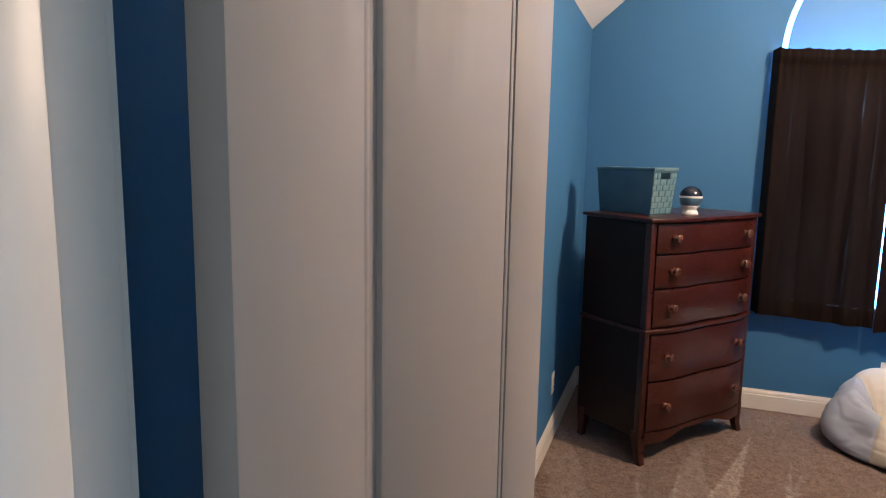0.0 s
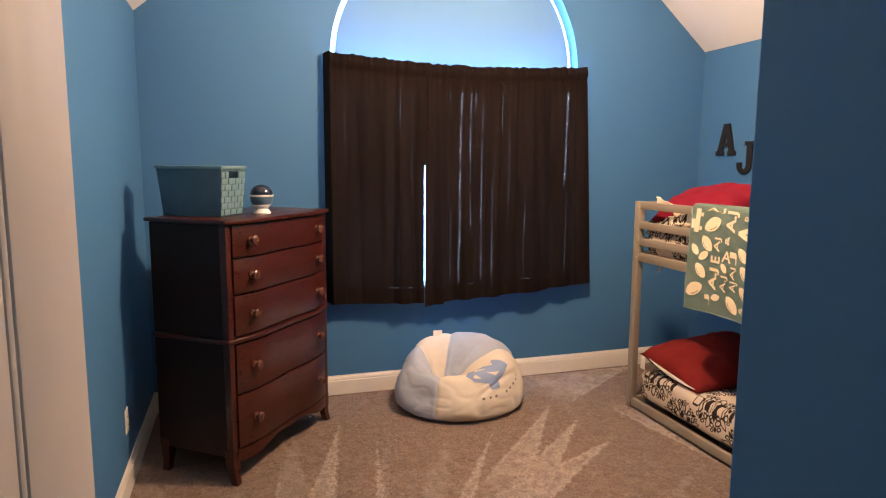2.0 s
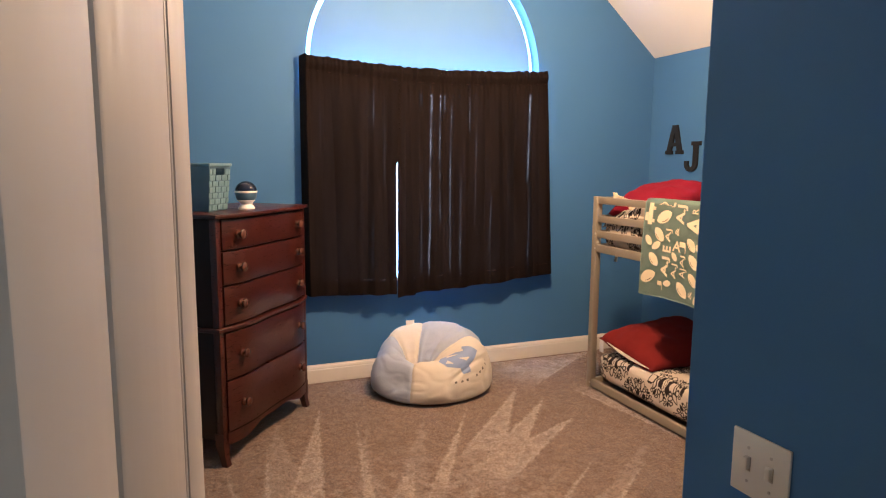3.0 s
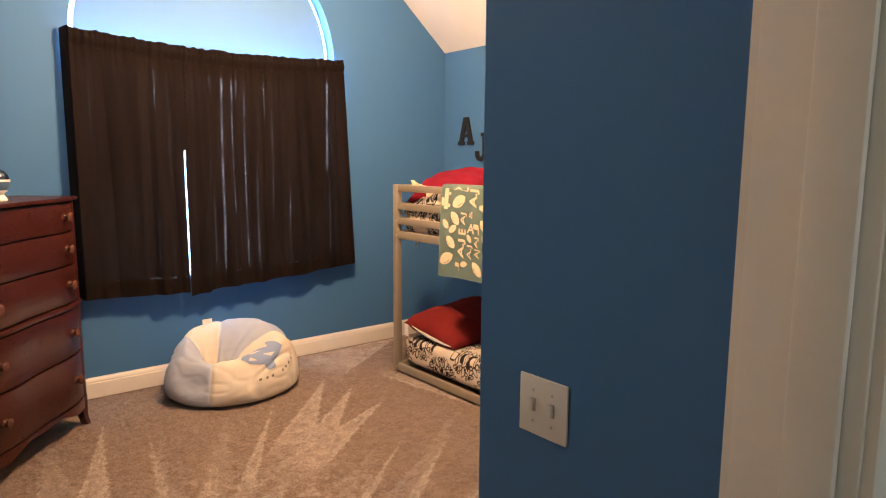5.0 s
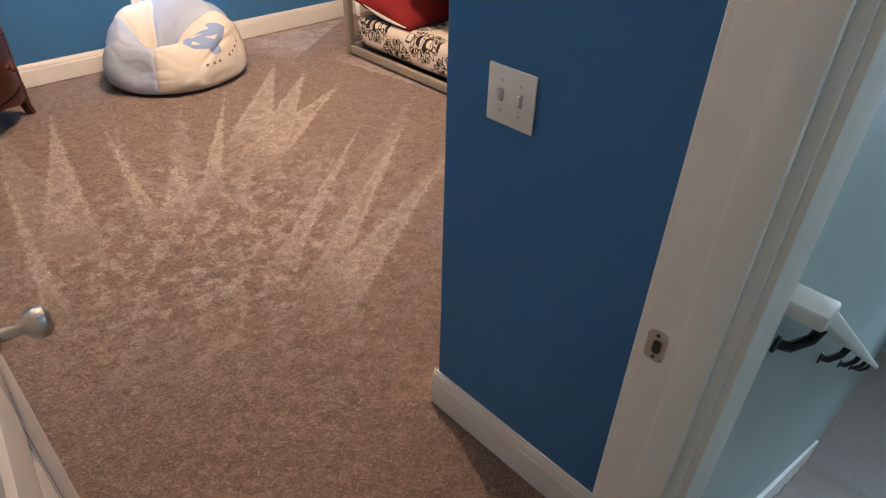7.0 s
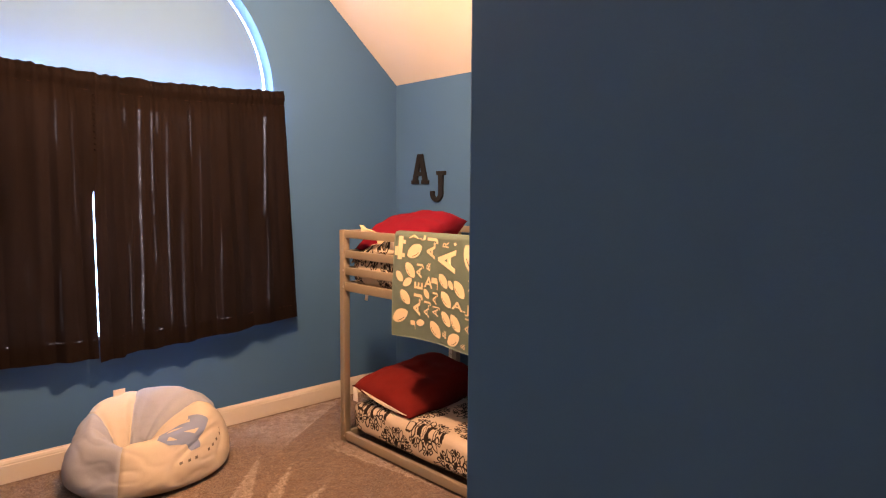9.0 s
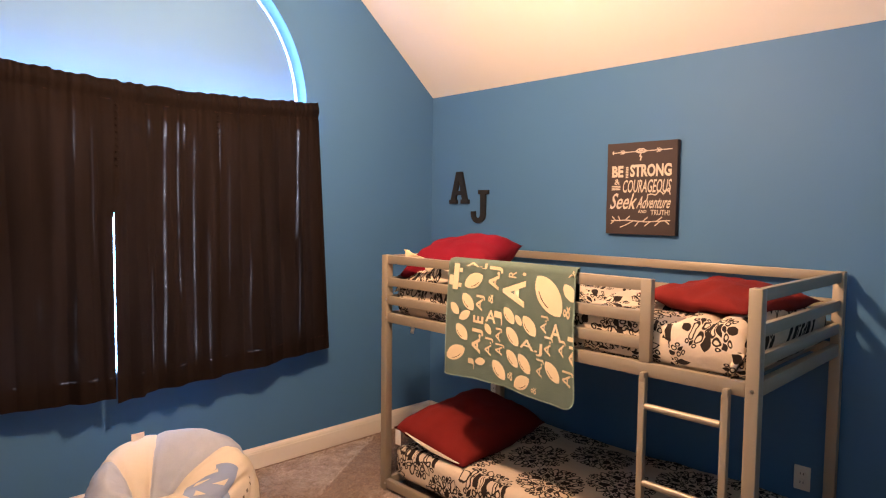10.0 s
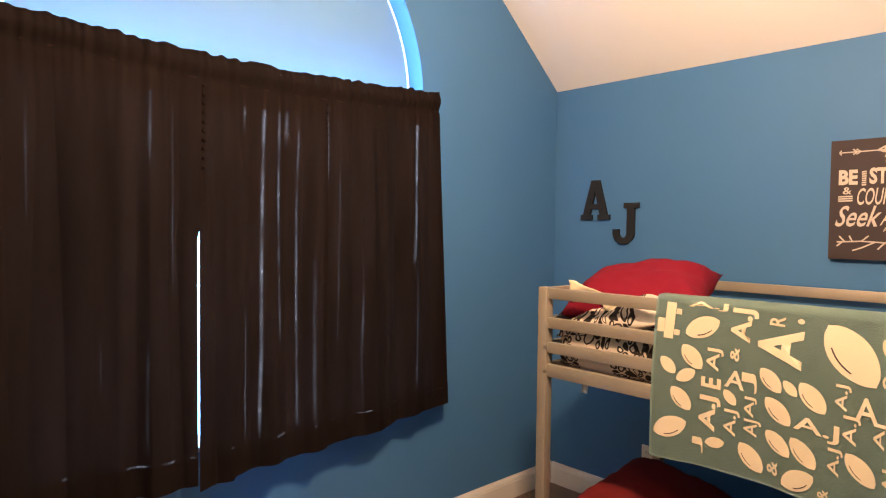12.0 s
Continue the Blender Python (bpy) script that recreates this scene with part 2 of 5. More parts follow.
def damask_material(name="damask_cotton", net=0.48, size=0.172, folds=(8.0, 7.0), open_leaf=0.32):
    """Cream cotton printed with dark floral medallions and scrolls."""
    m, nt, bs = blank(name, 0.9, 0, 0.2)
    co = nd(nt, "TexCoord").outputs["Object"]
    wob = nd(nt, "TexNoise", {"Vector": co, "Scale": 11.0, "Detail": 2.0})
    sep0 = nd(nt, "SeparateXYZ", {0: co})
    w = nd(nt, "SeparateColor", {0: wob.outputs[1]})
    u = mth(nt, 'ADD', sep0.outputs[1], mth(nt, 'MULTIPLY', w.outputs[0], 0.055))
    v = mth(nt, 'ADD', mth(nt, 'SUBTRACT', sep0.outputs[0], sep0.outputs[2]), mth(nt, 'MULTIPLY', w.outputs[1], 0.055))

    def both(a, b):
        return mth(nt, 'MULTIPLY', a, b)

    def motif(size, radius, ou, ov, fold):
        """A round medallion of leaves and scrolls, repeated on a square net."""
        fu = mth(nt, 'SUBTRACT', mth(nt, 'FRACT', mth(nt, 'ADD', mth(nt, 'DIVIDE', u, size), ou)), 0.5)
        fv = mth(nt, 'SUBTRACT', mth(nt, 'FRACT', mth(nt, 'ADD', mth(nt, 'DIVIDE', v, size), ov)), 0.5)
        r = mth(nt, 'MULTIPLY', mth(nt, 'SQRT', mth(nt, 'ADD', both(fu, fu), both(fv, fv))), size / radius)
        turn = mth(nt, 'MULTIPLY', mth(nt, 'ARCTAN2', fv, fu), fold / (2 * math.pi))

        def across(shift):
            a = mth(nt, 'SUBTRACT', mth(nt, 'FRACT', mth(nt, 'ADD', turn, shift)), 0.5)
            return mth(nt, 'MULTIPLY', mth(nt, 'ABSOLUTE', a), mth(nt, 'MULTIPLY', r, 2 * math.pi / fold))

        def leaf(a, r0, r1, wide, hollow):
            """A pointed leaf along the radius, cut open down its middle."""
            t = mth(nt, 'DIVIDE', mth(nt, 'SUBTRACT', r, r0), r1 - r0)
            half = mth(nt, 'MULTIPLY', mth(nt, 'SINE', mth(nt, 'MULTIPLY', mth(nt, 'MINIMUM', mth(nt, 'MAXIMUM', t, 0.0), 1.0), math.pi)), wide)
            d = mth(nt, 'SUBTRACT', half, a)
            full = ramp(nt, d, 0.0, 0.015)
            return both(full, ramp(nt, d, wide * hollow + 0.015, wide * hollow)) if hollow else full

        def scroll(a, r0, a0, rad, thick):
            """A curl beside the leaves."""
            dx, dy = mth(nt, 'SUBTRACT', r, r0), mth(nt, 'SUBTRACT', a, a0)
            d = mth(nt, 'ABSOLUTE', mth(nt, 'SUBTRACT', mth(nt, 'SQRT', mth(nt, 'ADD', both(dx, dx), both(dy, dy))), rad))
            return ramp(nt, d, thick, thick - 0.012)
        a0, a1 = across(0.0), across(0.5)
        ink = ramp(nt, r, 0.10, 0.08)
        for k in (leaf(a0, 0.12, 0.46, 0.085, open_leaf), leaf(a1, 0.28, 0.64, 0.10, 0.0), scroll(a0, 0.54, 0.10, 0.055, 0.026), scroll(a1, 0.24, 0.06, 0.04, 0.022), leaf(a0, 0.50, 0.98, 0.13, open_leaf), leaf(a1, 0.72, 0.97, 0.075, 0.0), scroll(a1, 0.70, 0.13, 0.075, 0.028), scroll(a1, 0.88, 0.15, 0.055, 0.026)):
            ink = mth(nt, 'MAXIMUM', ink, k)
        return ink
    k = mth(nt, 'MAXIMUM', motif(net, size, 0.1, 0.35, folds[0]), motif(net, size, 0.6, 0.85, folds[1]))
    weave = noise_of(nt, 300, 2, 0.6, co)
    cream = mix(nt, weave, (0.56, 0.475, 0.38), (0.66, 0.57, 0.465))
    nt.links.new(mix(nt, k, cream, (0.022, 0.016, 0.014)), bs.inputs["Base Color"])
    fold = noise_of(nt, 7, 3, 0.6, co)
    hh = mth(nt, 'ADD', mth(nt, 'MULTIPLY', fold, 3.0), mth(nt, 'MULTIPLY', weave, 0.2))
    nt.links.new(nd(nt, "Bump", {"Strength": 0.5, "Distance": 0.015, "Height": hh}).outputs[0], bs.inputs["Normal"])
    return m


# threadbare stripes of the curtain: x, lean, half width, from z, to z, how thin
THIN = ((0.750, 0.0, 0.006, 1.48, 1.97, 0.12), (0.950, 0.0, 0.005, 0.74, 1.2, 0.10), (1.090, 0.0, 0.006, 0.72, 1.2, 0.10), (1.107, 0.0, 0.008, 1.74, 2.10, 0.28), (1.185, 0.0, 0.005, 1.30, 1.98, 0.20),
        (1.437, 0.0, 0.007, 1.88, 2.09, 0.55), (1.440, 0.0, 0.004, 0.74, 1.26, 0.55), (1.510, 0.008, 0.010, 0.73, 2.09, 0.85), (1.583, 0.0, 0.008, 1.10, 2.08, 0.80), (1.612, 0.0, 0.010, 1.85, 2.08, 0.5),
        (1.668, 0.0, 0.009, 0.74, 1.95, 0.50), (1.735, 0.0, 0.010, 0.74, 1.44, 0.25), (1.800, 0.0, 0.006, 1.74, 2.07, 1.0), (1.852, 0.0, 0.004, 1.05, 1.82, 0.25), (1.972, 0.0, 0.007, 0.74, 1.32, 0.22),
        (2.275, 0.045, 0.014, 1.38, 2.13, 0.85), (2.300, 0.0, 0.008, 0.74, 1.40, 0.28))


def curtain_material():
    """Dark brown cloth; a thin, threadbare stripe lets daylight through here and there."""
    m, nt, bs = blank("brown_curtain_cloth", 0.9, 0, 0.12)
    co = nd(nt, "TexCoord").outputs["Object"]
    weave = noise_of(nt, 420, 2, 0.6, co)
    big = noise_of(nt, 3.0, 3, 0.6, co, (3, 3, 0.4))
    col = mix(nt, ramp(nt, big, 0.3, 0.7), (0.0052, 0.0029, 0.0026), (0.0098, 0.0055, 0.0047))
    nt.links.new(col, bs.inputs["Base Color"])
    nt.links.new(nd(nt, "Bump", {"Strength": 0.35, "Distance": 0.001, "Height": weave}).outputs[0], bs.inputs["Normal"])
    sep = nd(nt, "SeparateXYZ", {0: co})
    x, z = sep.outputs[0], sep.outputs[2]
    t = ramp(nt, noise_of(nt, 4.0, 2, 0.6, co, (2.0, 0.0, 1.2)), 0.30, 0.62)
    wob = mth(nt, 'MULTIPLY', mth(nt, 'SUBTRACT', noise_of(nt, 1.3, 2, 0.5, co), 0.5), 0.03)
    thin = mth(nt, 'MULTIPLY', ramp(nt, mth(nt, 'ABSOLUTE', mth(nt, 'SUBTRACT', z, mth(nt, 'MULTIPLY_ADD', mth(nt, 'ABSOLUTE', mth(nt, 'SUBTRACT', x, 1.27)), 0.038, 0.722))), 0.005, 0.002), ramp(nt, noise_of(nt, 16, 2, 0.6, co), 0.56, 0.66))
    for cx, lean, wide, z0, z1, k in THIN:
        mid = mth(nt, 'ADD', mth(nt, 'MULTIPLY', mth(nt, 'SUBTRACT', z, 1.4), lean), cx)
        d = mth(nt, 'ABSOLUTE', mth(nt, 'SUBTRACT', mth(nt, 'ADD', x, wob), mid))
        span = mth(nt, 'MULTIPLY', ramp(nt, z, z0, z0 + 0.12), ramp(nt, z, z1, z1 - 0.12))
        thin = mth(nt, 'MAXIMUM', thin, mth(nt, 'MULTIPLY', mth(nt, 'MULTIPLY', ramp(nt, d, wide, 0.0), span), mth(nt, 'MULTIPLY', t, k)))
    sag = mth(nt, 'SINE', mth(nt, 'MULTIPLY', mth(nt, 'SUBTRACT', x, 0.640), math.pi / 1.835))
    stitch = mth(nt, 'ABSOLUTE', mth(nt, 'ADD', mth(nt, 'SUBTRACT', z, 2.118), mth(nt, 'MULTIPLY', sag, 0.048)))
    thin = mth(nt, 'MAXIMUM', thin, mth(nt, 'MULTIPLY', mth(nt, 'MULTIPLY', ramp(nt, stitch, 0.004, 0.002), ramp(nt, noise_of(nt, 26, 2, 0.6, co), 0.55, 0.64)), 0.5))
    tr = nd(nt, "BsdfTranslucent", {"Color": (1.0, 0.40, 0.27, 1)})
    ms = nd(nt, "MixShader", {0: mth(nt, 'ADD', mth(nt, 'MULTIPLY', thin, 0.042), mth(nt, 'MULTIPLY', ramp(nt, big, 0.3, 0.7), 0.00055)), 1: bs.outputs[0], 2: tr.outputs[0]})
    nt.links.new(ms.outputs[0], nt.nodes["Material Output"].inputs[0])
    return m


def plank_material():
    m, nt, bs = blank("grey_wood", 0.4)
    g = noise_of(nt, 8, 5, 0.65, None, (1.2, 14, 1))
    rnd = nd(nt, "ObjectInfo").outputs["Random"]
    c = mix(nt, g, (0.15, 0.115, 0.09), (0.30, 0.24, 0.19))
    c = mix(nt, mth(nt, 'MULTIPLY', rnd, 0.4), c, (0.20, 0.17, 0.15))
    nt.links.new(c, bs.inputs["Base Color"])
    nt.links.new(nd(nt, "Bump", {"Strength": 0.15, "Distance": 0.001, "Height": g}).outputs[0], bs.inputs["Normal"])
    return m


def glass_material():
    m, nt, bs = blank("window_glass", 0.0)
    bs.inputs["Transmission Weight"].default_value = 1.0
    bs.inputs["IOR"].default_value = 1.1
    return m


M_quilt = damask_material("quilt_cotton", 0.36, 0.125, (5.0, 6.0), 0.0)
M_carpet, M_damask, M_curtain, M_plank, M_glass = carpet_material(), damask_material(), curtain_material(), plank_material(), glass_material()

# ---- mesh helpers ----


def box(bm, lo, hi, bevel=0.0, segs=2):
    c = [(a + b) / 2 for a, b in zip(lo, hi)]
    s = [b - a for a, b in zip(lo, hi)]
    vs = bmesh.ops.create_cube(bm, size=1, matrix=Matrix.Translation(c) @ Matrix.Diagonal((*s, 1)))["verts"]
    if bevel:
        es = list({e for v in vs for e in v.link_edges})
        bmesh.ops.bevel(bm, geom=es, offset=bevel, segments=segs, profile=0.5, affect='EDGES')
    return bm


def boxes(*items, bevel=0.0):
    bm = bmesh.new()
    for lo, hi in items:
        box(bm, lo, hi, bevel)
    return bm


def lathe(profile, segs=24, axis='z', at=(0, 0, 0)):
    """A turned shape from (radius, height) pairs."""
    bm = bmesh.new()
    rings = []
    for r, h in profile:
        ring = []
        for i in range(segs):
            a = 2 * math.pi * i / segs
            p = Vector((r * math.cos(a), r * math.sin(a), h))
            if axis == 'x':
                p = Vector((p.z, p.x, p.y))
            elif axis == 'y':
                p = Vector((p.x, -p.z, p.y))
            ring.append(bm.verts.new(p + Vector(at)))
        rings.append(ring)
    for a, b in zip(rings, rings[1:]):
        for i in range(segs):
            bm.faces.new((a[i], a[(i + 1) % segs], b[(i + 1) % segs], b[i]))
    bm.faces.new(rings[0][::-1])
    bm.faces.new(rings[-1])
    bmesh.ops.recalc_face_normals(bm, faces=bm.faces)
    return bm


def prism(points, lo, hi, axis='y', bevel=0.0):
    """A flat outline, in the two other axes, given depth along one axis."""
    bm = bmesh.new()

    def put(p, d):
        return {'x': (d, p[0], p[1]), 'y': (p[0], d, p[1]), 'z': (p[0], p[1], d)}[axis]
    f = bm.faces.new([bm.verts.new(put(p, lo)) for p in points])
    out = bmesh.ops.extrude_face_region(bm, geom=[f])
    for v in [g for g in out["geom"] if isinstance(g, bmesh.types.BMVert)]:
        v.co = put(({'x': (v.co.y, v.co.z), 'y': (v.co.x, v.co.z), 'z': (v.co.x, v.co.y)}[axis]), hi)
    bmesh.ops.recalc_face_normals(bm, faces=bm.faces)
    if bevel:
        bmesh.ops.bevel(bm, geom=list(bm.edges), offset=bevel, segments=2, profile=0.5, affect='EDGES')
    return bm


def grid(fn, nu, nv, wrap=False):
    """A sheet of nu x nv cells; fn(u, v) gives a place for u, v in 0..1."""
    bm = bmesh.new()
    vs = [[bm.verts.new(fn(i / nu, j / nv)) for j in range(nv + 1)] for i in range(nu + 1)]
    for i in range(nu):
        for j in range(nv):
            bm.faces.new((vs[i][j], vs[i + 1][j], vs[i + 1][j + 1], vs[i][j + 1]))
    if wrap:
        bmesh.ops.remove_doubles(bm, verts=bm.verts, dist=1e-5)
    return bm


def solid(bm, thick):
    bmesh.ops.recalc_face_normals(bm, faces=bm.faces)
    bmesh.ops.solidify(bm, geom=list(bm.faces), thickness=thick)
    return bm


def made(name, bm, material, smooth=True, angle=40):
    me = bpy.data.meshes.new(name)
    bm.to_mesh(me)
    bm.free()
    me.materials.append(material)
    if smooth:
        me.polygons.foreach_set("use_smooth", [True] * len(me.polygons))
        me.set_sharp_from_angle(angle=radians(angle))
    return new(name, me)


def structure(name, bm, material, label, category, parent=None, smooth=True):
    return tagged(made(name, bm, material, smooth), label, category, kind="structure")


def thing(name, label, category, m=None, group=""):
    ob = new(name)
    ob.empty_display_size = 0.05
    ob.matrix_basis = m or Matrix()
    return tagged(ob, label, category, group)


def part(name, bm, material, parent, label="", local=False, smooth=True, angle=40):
    """One mesh under a thing (or a part); local: its coordinates are the thing's own."""
    ob = made(name, bm, material, smooth, angle)
    ob.parent = parent
    if parent.type == 'EMPTY' and not local:
        ob.matrix_parent_inverse = parent.matrix_basis.inverted()
    return tagged(ob, label)


# ---- the bedroom's shell ----
XW, XE, YN, YS = -0.42, 3.5, 4.25, 0.895      # west, east, window and closet walls
YD0, YD1 = 0.138, 0.243                         # hall and room faces of the door wall
XH, XJ = -0.190, 0.568                        # hinge and strike jambs
XP = 0.828                                    # partition's face
EAVE, TOP, SLOPE = 2.385, 3.4, 0.84
AX, AR, AZ, SILL = 1.557, 0.87, 2.185, 0.69   # arched window


def ceil_z(x):
    return min(TOP, EAVE + SLOPE * min(x - XW, XE - x))


def window_wall():
    """The gabled wall with its arched opening, built in upright strips."""
    bm = bmesh.new()
    y0, y1 = YN, YN + 0.16
    ridge = [XW - 0.12, XW, XW + (TOP - EAVE) / SLOPE, XE - (TOP - EAVE) / SLOPE, XE, XE + 0.12]
    arch = [AX - AR * math.cos(math.pi * i / 48) for i in range(49)]
    xs = sorted(set(round(v, 5) for v in ridge + arch))
    for a, b in zip(xs, xs[1:]):
        def top(x):
            return max(EAVE, ceil_z(x)) + 0.1

        def arc(x):
            return AZ + math.sqrt(max(0.0, AR * AR - (x - AX) ** 2))
        if a >= AX - AR - 1e-6 and b <= AX + AR + 1e-6:
            spans = [((0, SILL), (0, SILL)), ((arc(a), top(a)), (arc(b), top(b)))]
        else:
            spans = [((0, top(a)), (0, top(b)))]
        for (a0, a1), (b0, b1) in spans:
            v = [bm.verts.new((x, y, z)) for y in (y0, y1) for x, z in ((a, a0), (b, b0), (b, b1), (a, a1))]
            for q in ((3, 2, 1, 0), (4, 5, 6, 7), (0, 1, 5, 4), (1, 2, 6, 5), (2, 3, 7, 6), (3, 0, 4, 7)):
                bm.faces.new([v[i] for i in q])
    bmesh.ops.remove_doubles(bm, verts=bm.verts, dist=1e-4)
    inner = [f for f in bm.faces if all(len(e.link_faces) > 2 for e in f.edges) and abs(f.normal.x) > 0.99]
    bmesh.ops.delete(bm, geom=inner, context='FACES')
    bmesh.ops.recalc_face_normals(bm, faces=bm.faces)
    return bm


structure("wall_north", window_wall(), M_blue, "blue painted gable wall around an arched window", "wall", smooth=False)
structure("wall_west", boxes(((XW - 0.12, YD1, 0), (XW, YN, EAVE + 0.1))), M_blue, "blue painted side wall behind the dresser", "wall", smooth=False)
structure("wall_east", boxes(((XE, 0.26, 0), (XE + 0.12, YN, EAVE + 0.1))), M_blue, "blue painted wall along the bunk bed", "wall", smooth=False)
structure("wall_closet", boxes(((XP + 0.12, YS - 0.12, 0), (XE, YS, TOP))), M_blue, "blue painted closet wall", "wall", smooth=False)
structure("wall_partition", boxes(((XP, YD1, 0), (XP + 0.12, YS, TOP)), bevel=0.004), M_blue, "blue painted short wall with a light switch", "wall", smooth=False)
structure("wall_door_room_side", boxes(((XW - 0.12, YD1 - 0.06, 0), (XH - 0.02, YD1, TOP)), ((XJ + 0.02, YD1 - 0.06, 0), (XP + 0.12, YD1, TOP)), ((XH - 0.02, YD1 - 0.06, 2.06), (XJ + 0.02, YD1, TOP))), M_blue, "blue painted wall around the bedroom door", "wall", smooth=False)
structure("wall_door_hall_side", boxes(((-1.3, YD0, 0), (XH - 0.02, YD1 - 0.062, 2.6)), ((XJ + 0.02, YD0, -2.6), (4.9, YD1 - 0.062, 2.6)), ((XH - 0.02, YD0, 2.06), (XJ + 0.02, YD1 - 0.062, 2.6))), M_hall, "grey-green painted hall wall around the door", "wall", smooth=False)


def vault():
    prof = [(XW - 0.1, EAVE - 0.1 * SLOPE), (XW + (TOP - EAVE) / SLOPE, TOP), (XE - (TOP - EAVE) / SLOPE, TOP), (XE + 0.1, EAVE - 0.1 * SLOPE)]
    return prism(prof + [(x, z + 0.14) for x, z in prof[::-1]], 0.2, YN - 0.001, 'y')


structure("ceiling", vault(), M_ceil, "white vaulted ceiling lit warm by a lamp", "ceiling", smooth=False)


def pile(u, v):
    """The carpet's surface, lumpy with tufts."""
    x, y = XW - 0.05 + u * (XE - XW + 0.1), 0.19 + v * (YN - 0.17)
    p = Vector((x * 42, y * 42, 1.0))
    return Vector((x, y, 0.007 * noise.noise(p) + 0.006 * noise.noise(p * 0.42) - 0.004))


structure("floor", grid(pile, 440, 440), M_carpet, "tan cut-pile carpet with brushed vacuum streaks", "floor")


def skirting(name, length, m, mat=None):
    """A baseboard with a stepped cap, along its own x axis; its face looks to -y."""
    prof = [(0, 0), (-0.014, 0), (-0.014, 0.094), (-0.0115, 0.098), (-0.0115, 0.106), (-0.008, 0.118), (-0.004, 0.124), (-0.004, 0.130), (0, 0.130)]
    bm = prism(prof, 0, length, 'x')
    bm.transform(m)
    return structure(name, bm, mat or M_white, "cream white moulded baseboard at the foot of a wall", "baseboard", smooth=False)


skirting("baseboard", XE - XW, pose(XW, YN, 0))
skirting("baseboard", YN - YS - 0.014, pose(XE, YN - 0.014, 0, 0, 0, -90))
skirting("baseboard", YN - YD1 - 0.014, pose(XW, YD1, 0, 0, 0, 90))
skirting("baseboard", YS - YD1 + 0.014, pose(XP, YS + 0.014, 0, 0, 0, -90))
skirting("baseboard", XE - XP - 0.014, pose(XE - 0.014, YS, 0, 0, 0, 180))


# ---- window ----
def arc_band(r0, r1, y0, y1, n=48, foot=0.0):
    """A half ring, from foot below its centre, between two radii."""
    bm = bmesh.new()
    pts = [(-1, -foot)] + [(-math.cos(math.pi * i / n), None, math.sin(math.pi * i / n)) for i in range(n + 1)] + [(1, -foot)]
    sect = []
    for p in pts:
        if len(p) == 2:
            q = [(AX + p[0] * r, AZ + p[1]) for r in (r0, r1)]
        else:
            q = [(AX + p[0] * r, AZ + p[2] * r) for r in (r0, r1)]
        sect.append([bm.verts.new((x, y, z)) for y in (y0, y1) for x, z in q])
    for a, b in zip(sect, sect[1:]):
        for i, j in ((0, 1), (1, 3), (3, 2), (2, 0)):
            bm.faces.new((a[i], a[j], b[j], b[i]))
    for s in (sect[0], sect[-1]):
        bm.faces.new((s[0], s[1], s[3], s[2]))
    bmesh.ops.recalc_face_normals(bm, faces=bm.faces)
    return bm


window = tagged(made("window_1", arc_band(AR - 0.010, AR - 0.001, YN + 0.10, YN + 0.15, foot=AZ - SILL), M_white), "tall arched window with white frame", "window", kind="structure")
part("mullion", boxes(((AX - 0.03, YN + 0.105, SILL), (AX + 0.03, YN + 0.145, AZ - 0.08)), bevel=0.003), M_white, window)
part("transom", boxes(((AX - AR + 0.03, YN + 0.10, AZ - 0.08), (AX + AR - 0.03, YN + 0.15, AZ - 0.03)), bevel=0.003), M_white, window)
part("window_sill", boxes(((AX - AR + 0.002, YN + 0.002, SILL), (AX + AR - 0.002, YN + 0.15, SILL + 0.02)), bevel=0.004), M_white, window)
for x0, x1 in ((AX - AR + 0.03, AX - 0.03), (AX + 0.03, AX + AR - 0.03)):
    g = part("pane", boxes(((x0, YN + 0.122, SILL + 0.02), (x1, YN + 0.128, AZ - 0.08))), M_glass, window)
    g.visible_shadow = False
half = prism([(AX - (AR - 0.011) * math.cos(math.pi * i / 48), AZ + (AR - 0.011) * math.sin(math.pi * i / 48)) for i in range(49)], YN + 0.122, YN + 0.128, 'y')
g = part("arched_pane", half, M_glass, window)
g.visible_shadow = False
RS = AR - 0.040
shade_pts = [(AX - RS * math.cos(math.pi * i / 48), AZ + 0.022 + (RS - 0.022) * math.sin(math.pi * i / 48)) for i in range(49)]
sh = thing("arch_shade", "blue half-round shade board filling the arched window", "window shade", pose(AX, YN + 0.08, AZ))
part("board", prism(shade_pts, YN + 0.075, YN + 0.083, 'y'), M_shade, sh)
part("bottom_edge", boxes(((AX - RS + 0.002, YN + 0.072, AZ + 0.008), (AX + RS - 0.002, YN + 0.086, AZ + 0.0215)), bevel=0.003), M_shade, sh)


# ---- door and its frame ----
frame_1 = tagged(made("door_frame", boxes(((XJ, YD0 - 0.004, 0), (XJ + 0.02, YD1 + 0.004, 2.04)), ((XH - 0.02, YD0 - 0.004, 0), (XH, YD1 + 0.004, 2.04)), ((XH - 0.02, YD0 - 0.004, 2.04), (XJ + 0.02, YD1 + 0.004, 2.06)), bevel=0.002), M_white), "cream white door jambs with stops and moulded casing", "door frame", kind="structure")
for x0, x1 in ((XJ - 0.012, XJ), (XH, XH + 0.012)):
    part("door_stop", boxes(((x0, YD0 + 0.012, 0), (x1, YD1 - 0.048, 2.04)), bevel=0.003), M_white, frame_1)
part("door_stop", boxes(((XH + 0.012, YD0 + 0.012, 2.028), (XJ - 0.012, YD1 - 0.048, 2.04)), bevel=0.003), M_white, frame_1)


